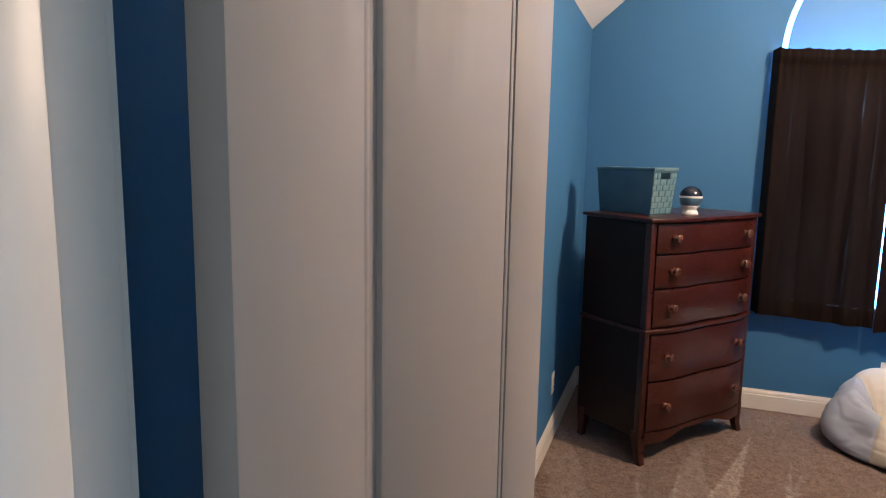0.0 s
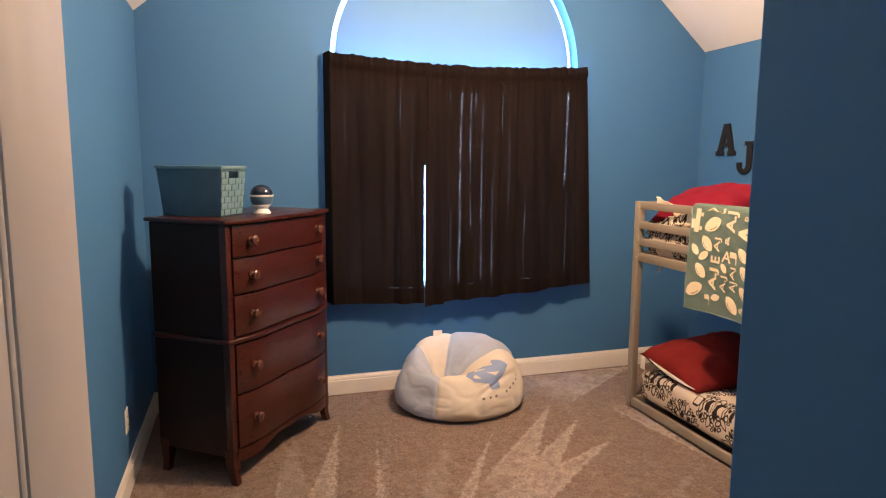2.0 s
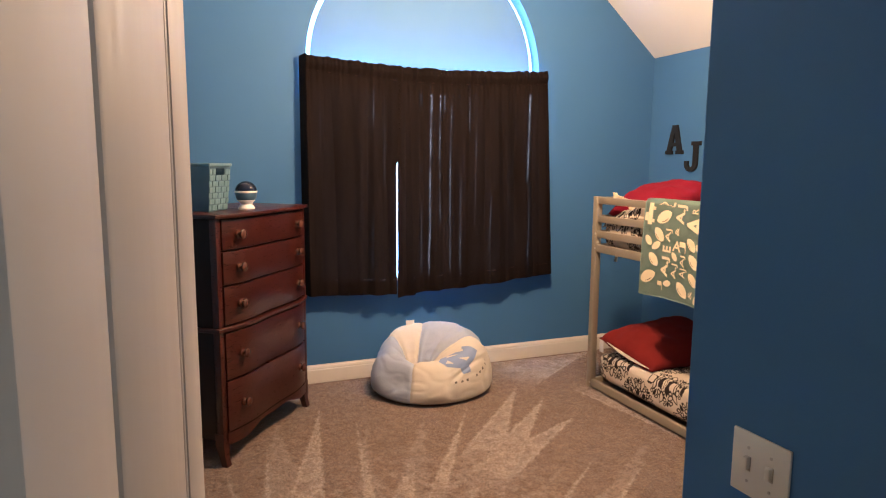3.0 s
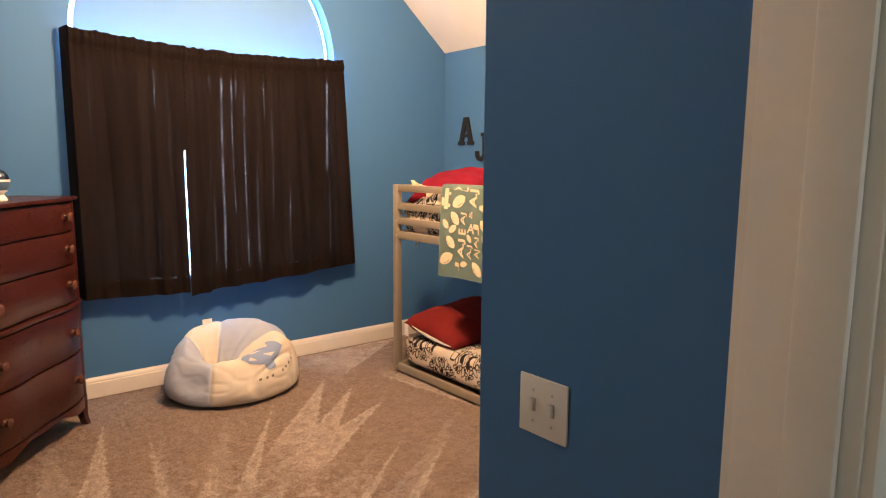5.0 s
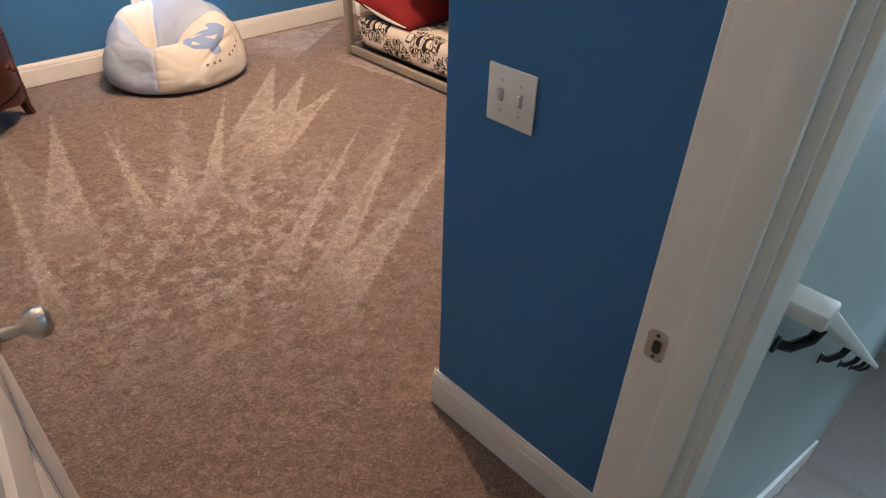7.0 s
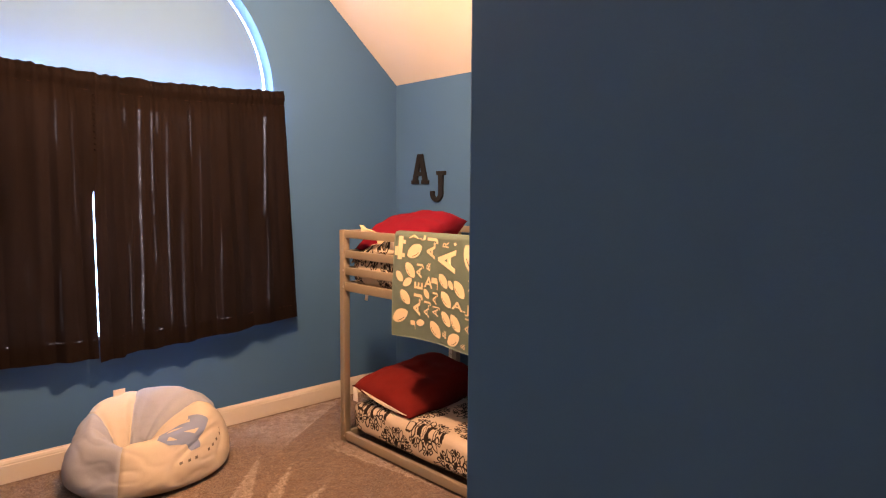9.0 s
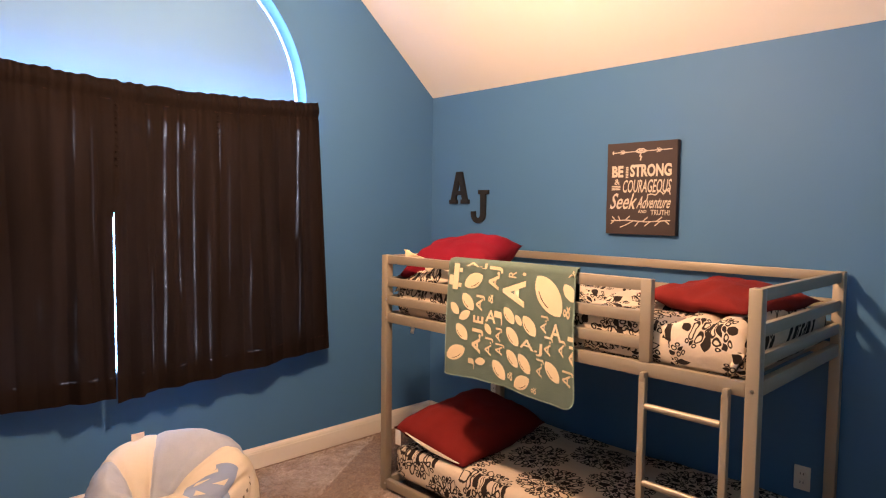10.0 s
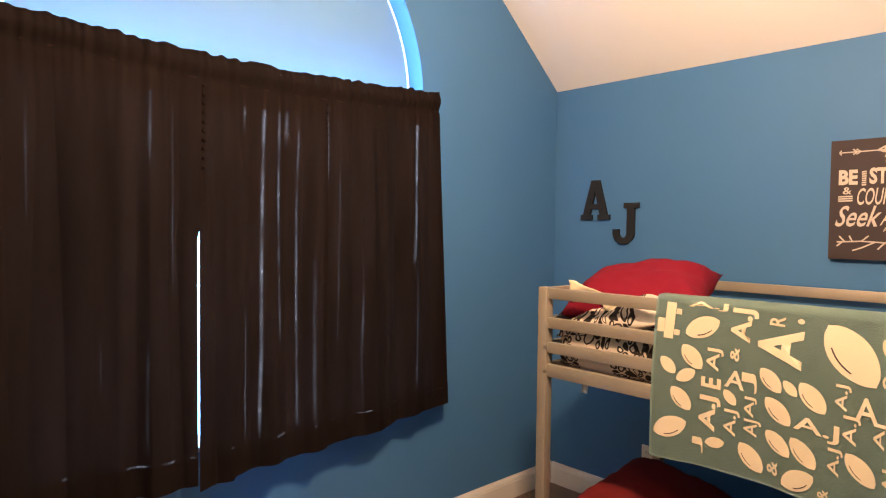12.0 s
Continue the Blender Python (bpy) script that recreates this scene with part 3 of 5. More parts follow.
def casing(x0, sign, y, face):
    """An upright moulded casing; sign points away from the opening, face towards the viewer's side."""
    prof = [(0, 0), (0, 0.010), (0.006, 0.013), (0.018, 0.011), (0.024, 0.014), (0.040, 0.016), (0.050, 0.019), (0.058, 0.019), (0.060, 0.016), (0.060, 0)]
    return prism([(x0 + sign * a, y + face * b) for a, b in prof], 0, 2.11, 'z')


part("casing", casing(XJ + 0.006, 1, YD0 - 0.004, -1), M_white, frame_1)
part("casing", casing(XH - 0.006, -1, YD0 - 0.004, -1), M_white, frame_1)
part("casing", casing(XJ + 0.006, 1, YD1 + 0.004, 1), M_white, frame_1)
part("casing", casing(XH - 0.006, -1, YD1 + 0.004, 1), M_white, frame_1)
part("head_casing", boxes(((XH - 0.066, YD0 - 0.022, 2.05), (XJ + 0.066, YD0 - 0.004, 2.115)), bevel=0.003), M_white, frame_1)


def rounded(y0, y1, z0, z1, r):
    """A rounded rectangle's outline."""
    pts = []
    for cy, cz, a0 in ((y1 - r, z1 - r, 0), (y0 + r, z1 - r, 90), (y0 + r, z0 + r, 180), (y1 - r, z0 + r, 270)):
        pts += [(cy + r * math.cos(radians(a0 + d)), cz + r * math.sin(radians(a0 + d))) for d in (0, 30, 60, 90)]
    return pts


strike = part("strike_plate", prism(rounded(0.211, 0.239, 0.866, 0.916, 0.009), XJ - 0.002, XJ + 0.001, 'x'), M_steel, frame_1, "worn nickel strike plate")
part("latch_hole", prism(rounded(0.2175, 0.229, 0.880, 0.902, 0.005), XJ - 0.0035, XJ - 0.0018, 'x'), M_slot, strike)
for z in (0.8725, 0.9095):
    part("screw", lathe([(0.003, 0), (0.0028, -0.0008)], 10, 'x', (XJ - 0.002, 0.225, z)), M_slot, strike)

door = tagged(new("door_1"), "white panelled bedroom door standing open into the room", "door", kind="structure")
DW, DT = 0.70, 0.035
door.matrix_basis = pose(-0.166, 0.285, 0.012, 0, 0, 83.8)      # own x runs along the leaf, own -y is the side to the opening


def door_leaf():
    """Stiles, rails and two raised panels on both faces."""
    bm = bmesh.new()
    for lo, hi in (((0, 0), (0.160, 2.02)), ((DW - 0.165, 0), (DW, 2.02)), ((0.160, 0), (DW - 0.165, 0.22)), ((0.160, 0.72), (DW - 0.165, 0.86)), ((0.160, 1.90), (DW - 0.165, 2.02))):
        box(bm, (lo[0], -DT, lo[1]), (hi[0], 0, hi[1]), 0.0015)
    return bm


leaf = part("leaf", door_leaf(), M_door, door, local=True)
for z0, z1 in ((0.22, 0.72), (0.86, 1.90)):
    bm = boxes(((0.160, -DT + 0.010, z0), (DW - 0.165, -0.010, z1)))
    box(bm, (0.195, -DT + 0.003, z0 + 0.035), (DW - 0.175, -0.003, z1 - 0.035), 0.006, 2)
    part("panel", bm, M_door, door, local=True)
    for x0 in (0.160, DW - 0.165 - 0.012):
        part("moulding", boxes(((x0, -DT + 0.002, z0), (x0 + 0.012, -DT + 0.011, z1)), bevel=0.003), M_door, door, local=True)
for sgn in (-1, 1):
    y = -DT if sgn < 0 else 0.0
    prof = [(0.030, 0.0), (0.031, 0.004), (0.024, 0.009), (0.013, 0.014), (0.011, 0.034), (0.016, 0.040), (0.026, 0.046), (0.029, 0.056), (0.027, 0.066), (0.018, 0.072), (0.002, 0.074)]
    bm = lathe([(r * 0.88, h * 1.15) for r, h in prof], 28, 'y')
    if sgn > 0:
        bm.transform(Matrix.Rotation(math.pi, 4, 'Z'))
    bm.transform(Matrix.Translation((DW - 0.062, y, 0.805)))
    part("knob", bm, M_steel, door, "brushed nickel door knob", local=True)
for z in (0.2, 1.0, 1.8):
    part("hinge", lathe([(0.006, z), (0.006, z + 0.09)], 12, 'z', (-0.006, 0.004, 0)), M_steel, door, local=True)

# ---- light switch, outlets ----
sw = thing("light_switch", "ivory double light switch plate on the short blue wall", "light switch", pose(XP, 0.7165, 1.007))
part("plate", boxes(((XP - 0.006, 0.6585, 0.95), (XP, 0.7745, 1.064)), bevel=0.0025), M_plate, sw)
for y in (0.693, 0.739):
    part("toggle", boxes(((XP - 0.016, y - 0.005, 1.0), (XP - 0.006, y + 0.005, 1.022)), bevel=0.002), M_plate, sw)
    part("slot", boxes(((XP - 0.0075, y - 0.0055, 0.996), (XP - 0.0058, y + 0.0055, 1.0215))), M_recess, sw)
    for dz in (-0.03, 0.03):
        part("screw", lathe([(0.003, 0), (0.0028, 0.001)], 10, 'x', (XP - 0.0072, y, 1.007 + dz)), M_steel, sw)


def outlet(m, label):
    o = thing("wall_outlet", label, "power outlet", m, "wall outlets")
    part("plate", boxes(((-0.035, -0.006, -0.057), (0.035, 0, 0.057)), bevel=0.0025), M_plate, o, local=True)
    for z in (-0.02, 0.02):
        s = part("socket", lathe([(0.0165, 0.0), (0.016, 0.0025)], 20, 'y', (0, -0.0055, z)), M_plate, o, local=True)
        part("slot", boxes(((-0.008, -0.0088, z - 0.004), (-0.005, -0.0078, z + 0.006)), ((0.005, -0.0088, z - 0.004), (0.008, -0.0078, z + 0.006))), M_slot, s, local=True)
    return o


outlet(pose(XE, 3.60, 0.335, 0, 0, -90), "ivory wall outlet below the bunk bed's rail")
outlet(pose(XE, 1.70, 0.335, 0, 0, -90), "ivory wall outlet near the foot of the bed")
outlet(pose(XW, 3.30, 0.33, 0, 0, 90), "ivory wall outlet beside the dresser")


# ---- dresser ----
FL, FR = Vector((0.050, 3.175)), Vector((0.580, 3.850))
ang = math.degrees(math.atan2(FR.y - FL.y, FR.x - FL.x))
DL = (FR - FL).length                                          # width of the front
DH, DD, WAIST = 1.272, 0.44, 0.700
dresser = thing("dresser", "tall mahogany chest of five drawers with a bowed front", "dresser", pose(FL.x, FL.y, 0, 0, 0, ang))


def bow(x, deep=0.042):
    """How far the serpentine front stands out at x along its width."""
    u = x / DL
    return -deep * (math.sin(math.pi * u) ** 1.0 + 0.28 * math.sin(3 * math.pi * u))


def bowed_slab(x0, x1, z0, z1, off, back, n=24, over=0.0):
    pts = [(x0 + (x1 - x0) * i / n, bow(x0 + (x1 - x0) * i / n) + off) for i in range(n + 1)]
    return prism(pts + [(x1, back), (x0, back)], z0, z1, 'z')


part("carcass", bowed_slab(0.0, DL, 0.135, DH - 0.02, 0.012, DD, 24), M_mahog_side, dresser, "mahogany sides in a shaded tone", local=True, smooth=False)
for x0, x1 in ((0.0, 0.03), (DL - 0.03, DL)):
    part("corner_stile", boxes(((x0 - 0.004, -0.008, 0.13), (x1 + 0.004, 0.03, DH - 0.02)), bevel=0.004), M_mahog, dresser, local=True)
bm = bowed_slab(-0.022, DL + 0.022, DH - 0.02, DH, -0.028, DD + 0.01)
bmesh.ops.bevel(bm, geom=[e for e in bm.edges if abs(e.verts[0].co.z - e.verts[1].co.z) < 1e-5], offset=0.006, segments=2, profile=0.5, affect='EDGES')
part("top", bm, M_mahog, dresser, local=True)
bm = bowed_slab(-0.012, DL + 0.012, WAIST - 0.012, WAIST + 0.012, -0.016, DD)
bmesh.ops.bevel(bm, geom=[e for e in bm.edges if abs(e.verts[0].co.z - e.verts[1].co.z) < 1e-5], offset=0.007, segments=3, profile=0.5, affect='EDGES')
part("waist_moulding", bm, M_mahog, dresser, local=True)
zs = [(0.172, 0.430), (0.440, 0.680), (0.722, 0.912), (0.922, 1.085), (1.095, 1.244)]
for z0, z1 in zs:
    bm = bowed_slab(0.036, DL - 0.036, z0, z1, -0.004, 0.10)
    bmesh.ops.bevel(bm, geom=[e for e in bm.edges if abs(e.verts[0].co.z - e.verts[1].co.z) < 1e-5], offset=0.004, segments=2, profile=0.5, affect='EDGES')
    d = part("drawer", bm, M_mahog, dresser, local=True)
    for x in (0.14, DL - 0.14):
        k = lathe([(0.022, 0), (0.023, 0.003), (0.014, 0.006), (0.010, 0.013), (0.015, 0.019), (0.022, 0.024), (0.024, 0.030), (0.018, 0.036), (0.002, 0.039)], 20, 'y', (x, bow(x) - 0.004, (z0 + z1) / 2))
        part("knob", k, M_knob, d, "turned dark wooden knob", local=True)


def apron():
    n, pts = 24, []
    for i in range(n + 1):
        x = 0.03 + (DL - 0.06) * i / n
        pts.append((x, 0.150 - 0.045 * abs(math.cos(math.pi * i / n)) ** 3 - 0.012 * math.sin(3 * math.pi * i / n) ** 2))
    bm = bmesh.new()
    rows = [[bm.verts.new((x, bow(x) + y, z)) for x, z in pts] for y in (-0.004, 0.016)]
    tops = [[bm.verts.new((x, bow(x) + y, 0.166)) for x, z in pts] for y in (-0.004, 0.016)]
    for i in range(n):
        bm.faces.new((rows[0][i], rows[0][i + 1], tops[0][i + 1], tops[0][i]))
        bm.faces.new((rows[1][i + 1], rows[1][i], tops[1][i], tops[1][i + 1]))
        bm.faces.new((rows[0][i + 1], rows[0][i], rows[1][i], rows[1][i + 1]))
    bmesh.ops.recalc_face_normals(bm, faces=bm.faces)
    return bm


part("apron", apron(), M_mahog, dresser, local=True)


def foot(x, y, out):
    """A splayed bracket foot."""
    bm = bmesh.new()
    rings = []
    for z, s, o in ((0.17, 0.026, 0.0), (0.10, 0.024, 0.002), (0.05, 0.018, 0.010), (0.0, 0.017, 0.026)):
        cx, cy = x + out[0] * o, y + out[1] * o
        rings.append([bm.verts.new((cx + a * s, cy + b * s, z)) for a, b in ((-1, -1), (1, -1), (1, 1), (-1, 1))])
    for a, b in zip(rings, rings[1:]):
        for i in range(4):
            bm.faces.new((a[i], a[(i + 1) % 4], b[(i + 1) % 4], b[i]))
    bm.faces.new(rings[0])
    bm.faces.new(rings[-1][::-1])
    bmesh.ops.recalc_face_normals(bm, faces=bm.faces)
    return bm


for x, y, o in ((0.02, 0.018, (-0.3, -1)), (DL - 0.02, 0.018, (0.6, -0.6)), (0.025, DD - 0.03, (-0.3, 0.3)), (DL - 0.025, DD - 0.03, (0.3, 0.3))):
    part("foot", foot(x, y, o), M_mahog, dresser, local=True)

# ---- woven basket and globe light on the dresser ----
basket = thing("storage_basket", "teal woven strap basket with cut-out handles on the dresser", "basket", pose(0.150, 3.515, DH, 0, 0, 147))
BL, BW, BH = 0.36, 0.20, 0.240          # own x runs along the long side away from the front corner


def basket_walls():
    bm = bmesh.new()
    t = 0.010
    for lo, hi in (((0, 0, 0), (BL, t, BH)), ((0, BW - t, 0), (BL, BW, BH)), ((BL - t, t, 0), (BL, BW - t, BH)), ((t, t, 0), (BL - t, BW - t, 0.008))):
        box(bm, lo, hi, 0.002)
    for lo, hi in (((0, t, 0), (t, BW - t, BH - 0.055)), ((0, t, BH - 0.022), (t, BW - t, BH)), ((0, t, BH - 0.055), (t, BW / 2 - 0.04, BH - 0.022)), ((0, BW / 2 + 0.04, BH - 0.055), (t, BW - t, BH - 0.022))):
        box(bm, lo, hi, 0.0015)
    return bm


part("wall", basket_walls(), M_bask_d, basket, local=True)
nz = 7
for j in range(nz):
    z0, z1 = 0.006 + j * (BH - 0.03) / nz, 0.006 + (j + 1) * (BH - 0.03) / nz - 0.003
    for face, n in (("front", 7), ("side", 13)):
        w = (BW if face == "front" else BL) / n
        for i in range(n):
            a, b = i * w + 0.0015, (i + 1) * w - 0.0015
            if face == "front" and j >= nz - 1 and BW / 2 - 0.045 < (a + b) / 2 < BW / 2 + 0.045:
                continue
            proud = 0.004 if (i + j) % 2 else 0.0018
            lo, hi = ((-proud, a, z0), (0.001, b, z1)) if face == "front" else ((a, -proud, z0), (b, 0.001, z1))
            part("weave_strap", boxes((lo, hi), bevel=0.0009), M_bask_l if face == "front" and (i + j) % 2 == 0 or face == "front" else M_bask_d, basket, local=True)
part("rim", boxes(((-0.005, -0.005, BH - 0.012), (BL + 0.005, 0.008, BH + 0.004)), ((-0.005, BW - 0.008, BH - 0.012), (BL + 0.005, BW + 0.005, BH + 0.004)), ((-0.005, 0.008, BH - 0.012), (0.008, BW - 0.008, BH + 0.004)), ((BL - 0.008, 0.008, BH - 0.012), (BL + 0.005, BW - 0.008, BH + 0.004)), bevel=0.003), M_bask_l, basket, local=True)

for ob in basket.children:                    # the walls lean outwards
    for v in ob.data.vertices:
        k = 0.90 + 0.12 * v.co.z / BH
        v.co.x, v.co.y = BL / 2 + (v.co.x - BL / 2) * k, BW / 2 + (v.co.y - BW / 2) * k

globe = thing("night_light", "dark domed globe night light with a white foot", "night light", pose(0.228, 3.525, DH) @ Matrix.Scale(1.03, 4))
part("foot", lathe([(0.040, 0), (0.042, 0.006), (0.036, 0.018), (0.030, 0.026), (0.034, 0.036), (0.044, 0.044), (0.044, 0.048)], 28, at=(0, 0, 0)), M_plasticw, globe, local=True)
part("bowl", lathe([(0.044, 0.048), (0.052, 0.062), (0.055, 0.080), (0.054, 0.086)], 28), M_plasticb, globe, local=True)
part("band", lathe([(0.0565, 0.086), (0.0575, 0.089), (0.0575, 0.093), (0.0565, 0.096)], 28), M_plasticw, globe, "white ring", local=True)
part("dome", lathe([(0.054, 0.096)] + [(0.054 * math.cos(a), 0.096 + 0.050 * math.sin(a)) for a in [math.pi / 2 * i / 10 for i in range(1, 10)]] + [(0.002, 0.146)], 28), M_dome, globe, "glossy dark dome", local=True)

# ---- curtains ----
CX0, CX1, CT = 0.640, 2.475, 2.205


def rod_line(x):
    """Where the sagging, slightly bowed rod runs at x: (y, z)."""
    u = (x - CX0) / (CX1 - CX0)
    s = math.sin(math.pi * u)
    return YN - 0.085 - 0.035 * s, CT - 0.020 - 0.048 * s


def curtain(x0, x1, b0, b1, seed, flare=0.0, side=0, lap=0.0, dip=0.0):
    rnd = random.Random(seed)
    ph = [rnd.uniform(0, 6.28) for _ in range(6)]

    def at(u, v):
        x = x0 + (x1 - x0) * u
        zt = rod_line(x)[1] + 0.026
        zb = b0 + (b1 - b0) * u - dip * max(0.0, min(1.0, (0.135 - u * (x1 - x0)) * 90))
        z = zt + (zb - zt) * v
        hang = min(1.0, v * 2.6)
        amp = 0.004 + 0.021 * hang
        q = x - x0
        amp *= min(1.0, ((1 - u if side < 0 else u) * (x1 - x0)) / 0.06 + 0.1)
        soft = noise.noise(Vector((q * 6.5 + ph[0], v * 0.5, ph[1]))) * 1.3 + noise.noise(Vector((q * 13 + ph[1], v * 0.7, ph[2]))) * 1.1
        pleat = 1.0 - abs(noise.noise(Vector((q * 8 + ph[3], v * 0.3, 4.0)))) * 3.2
        soft += 0.7 * max(-0.6, pleat)
        gather = 0.013 * noise.noise(Vector((q * 42, v * 3, ph[4]))) * max(0.0, 1 - v * 4.5)
        lip = 0.012 * math.exp(-((v - 0.030) / 0.015) ** 2) - 0.009 * math.exp(-((v - 0.058) / 0.009) ** 2)
        y = rod_line(x)[0] - 0.012 + amp * soft * 0.8 + gather - lip - 0.010 * v
        if side:
            e = (1 - u if side > 0 else u) * (x1 - x0)
            back = YN - 0.006 if side < 0 else YN - 0.040
            if e < 0.03:
                y += (back - y) * (1 - e / 0.03) ** 1.5
        x += flare * v * u + lap * (u ** 8) * max(0.0, min(1.0, (0.43 - v) * 12))
        ruff = max(0.0, 1 - v / 0.035)
        zz = z + 0.005 * noise.noise(Vector((q * 5, ph[5], 0))) * v + 0.010 * ruff * noise.noise(Vector((q * 26, ph[2], 0)))
        return Vector((x, y, zz))
    return at


def hem_strip(fn, v0, v1, n, off):
    def g(u, v):
        p = fn(u, v0 + (v1 - v0) * v)
        p.y -= off
        return p
    return grid(g, n, 3)


for x0, x1, b0, b1, sd, fl, sid, lap, dip in ((CX0, 1.2625, 0.640, 0.618, 1, 0.0, -1, 0.03, 0.0), (1.2700, 1.80, 0.612, 0.640, 2, 0.0, 0, 0.0, 0.016), (1.775, CX1, 0.638, 0.690, 3, 0.075, 1, 0.0, 0.0)):
    c = thing("curtain", "dark brown cloth curtain drawn closed over the arched window", "curtain", pose((x0 + x1) / 2, YN - 0.12, b0), "curtains at the arched window")
    fn = curtain(x0, x1, b0, b1, sd, fl, sid, lap, dip)
    part("cloth", grid(fn, 200, 84), M_curtain, c, angle=180)
    part("hem", hem_strip(fn, 0.935, 1.001, 200, 0.0022), M_curtain, c, angle=180)
    # unseen pale reflector, added to throw daylight up onto the arch board
    part("heading_tape", grid(lambda u, v: fn(0.04 + 0.92 * u, 0.03 + 0.08 * v) + Vector((0, 0.012, 0)), 40, 8), M_bounce, c, "pale strip added to bounce daylight onto the arch", angle=180)
    if sd > 1:
        for i in range(10):
            p = fn(0.030, 0.075 + 0.0205 * i)
            part("tab_loop", boxes(((p.x - 0.007, p.y - 0.009, p.z - 0.006), (p.x + 0.007, p.y - 0.001, p.z + 0.006)), bevel=0.003), M_curtain, c)
rod = thing("curtain_rod", "thin dark rod carrying the brown curtains", "curtain rod", pose(AX, YN, CT))


def tube(pts, r, segs=10):
    """A round tube along points."""
    bm = bmesh.new()
    rings = []
    for i, p in enumerate(pts):
        a, b = Vector(pts[max(0, i - 1)]), Vector(pts[min(len(pts) - 1, i + 1)])
        d = (b - a).normalized()
        s = d.orthogonal().normalized() if abs(d.z) > 0.9 else d.cross(Vector((0, 0, 1))).normalized()
        t = d.cross(s)
        rings.append([bm.verts.new(Vector(p) + r * (math.cos(6.28318 * k / segs) * s + math.sin(6.28318 * k / segs) * t)) for k in range(segs)])
    for a, b in zip(rings, rings[1:]):
        for k in range(segs):
            bm.faces.new((a[k], a[(k + 1) % segs], b[(k + 1) % segs], b[k]))
    bm.faces.new(rings[0])
    bm.faces.new(rings[-1][::-1])
    bmesh.ops.recalc_face_normals(bm, faces=bm.faces)
    return bm


part("rod", tube([(CX0 + 0.02 + (CX1 - CX0 - 0.04) * i / 20, *rod_line(CX0 + (CX1 - CX0) * i / 20)) for i in range(21)], 0.006), M_iron, rod)
for x in (CX0 + 0.05, CX1 - 0.05):
    y, z = rod_line(x)
    part("bracket", boxes(((x - 0.006, y, z - 0.008), (x + 0.006, YN, z + 0.008)), bevel=0.002), M_iron, rod)

# ---- bean bag ----
bag = thing("bean_bag", "cream and pale blue bean bag chair slumped on the carpet", "bean bag", pose(1.44, 3.87, 0))
# radius, height and shift towards the hollow, as shares, from the underside up over the rim and down into the hollow
BAG = [(0.0, 0.0, 0.0), (0.60, 0.0, 0.0), (0.84, 0.012, 0.0), (0.965, 0.11, 0.0), (1.0, 0.29, 0.0), (0.99, 0.48, 0.0), (0.93, 0.68, 0.02), (0.85, 0.86, 0.06), (0.75, 0.97, 0.14),
       (0.64, 1.0, 0.27), (0.52, 0.945, 0.44), (0.40, 0.855, 0.61), (0.29, 0.73, 0.77), (0.21, 0.57, 0.90), (0.14, 0.40, 0.97), (0.07, 0.25, 1.0), (0.0, 0.18, 1.0)]
SEAMS = (-2.25, -0.08, 1.45, 2.40)


def bag_at(a, v):
    """The bag's skin at angle a, v from the underside's middle to the bottom of the hollow."""
    s = max(0.0, min(1.0, v)) * (len(BAG) - 1)
    i = min(int(s), len(BAG) - 2)
    f = s - i
    q = [BAG[max(0, min(len(BAG) - 1, i + k))] for k in (-1, 0, 1, 2)]

    def spline(n):
        p0, p1, p2, p3 = (w[n] for w in q)
        return p1 + 0.5 * f * (p2 - p0 + f * (2 * p0 - 5 * p1 + 4 * p2 - p3 + f * (3 * (p1 - p2) + p3 - p0)))
    r, h, b = spline(0), max(0.0, spline(1)), spline(2)
    high = 0.338 + 0.078 * math.sin(a + 0.45)
    high += (0.340 - high) * b ** 3
    inner = max(0.0, min(1.0, (v - 0.42) * 3.2))
    gap = min(abs((a - c + math.pi) % (2 * math.pi) - math.pi) for c in SEAMS)
    groove = math.exp(-(gap / 0.13) ** 2) * inner
    folds = 0.012 * inner * abs(math.sin(4.5 * a + 1.6 * math.sin(2 * a))) * (1 - 0.4 * inner)
    base = Vector((0.425 * math.cos(a), 0.365 * math.sin(a), 0)) * r
    p = base + Vector((-0.125 * b, -0.055 * b, high * h))
    off = 0.0 if v < 0.13 else min(1.0, (v - 0.13) * 9)
    n = noise.noise(p * 3.6 + Vector((3, 1, 7))) * 0.034
    crease = (1 - min(1.0, abs(noise.noise(Vector((p.x * 3.4, p.y * 3.4, p.z * 6.5)) + Vector((9, 4, 2)))) * 5)) * 0.009
    fine = (1 - min(1.0, abs(noise.noise(Vector((p.x * 6, p.y * 6, p.z * 15)) + Vector((1, 8, 5)))) * 4)) * 0.004
    out = Vector((math.cos(a), math.sin(a), 0.55))
    seam = 0.007 * math.exp(-(gap / 0.02) ** 2)
    p += out * (n * (1 - 0.7 * inner) - crease - fine - seam) * off
    p.z += (-0.034 * groove + folds) * off
    if h < 0.15:
        p.x *= 1 + 0.03 * math.sin(5 * a) * off
    return Vector((p.x, p.y, max(p.z, 0.0)))


for i in range(4):
    a0, a1 = SEAMS[i], SEAMS[(i + 1) % 4] + (2 * math.pi if i == 3 else 0)
    bm = grid(lambda u, v: bag_at(a0 + u * (a1 - a0), v), 56, 110)
    bmesh.ops.remove_doubles(bm, verts=bm.verts, dist=1e-5)
    part("panel", bm, M_bagw if i % 2 == 0 else M_bagb, bag, "cream panel" if i % 2 == 0 else "pale blue panel", local=True, angle=180)


EA, EV = -1.20, 0.515                   # the emblem's middle on the front panel


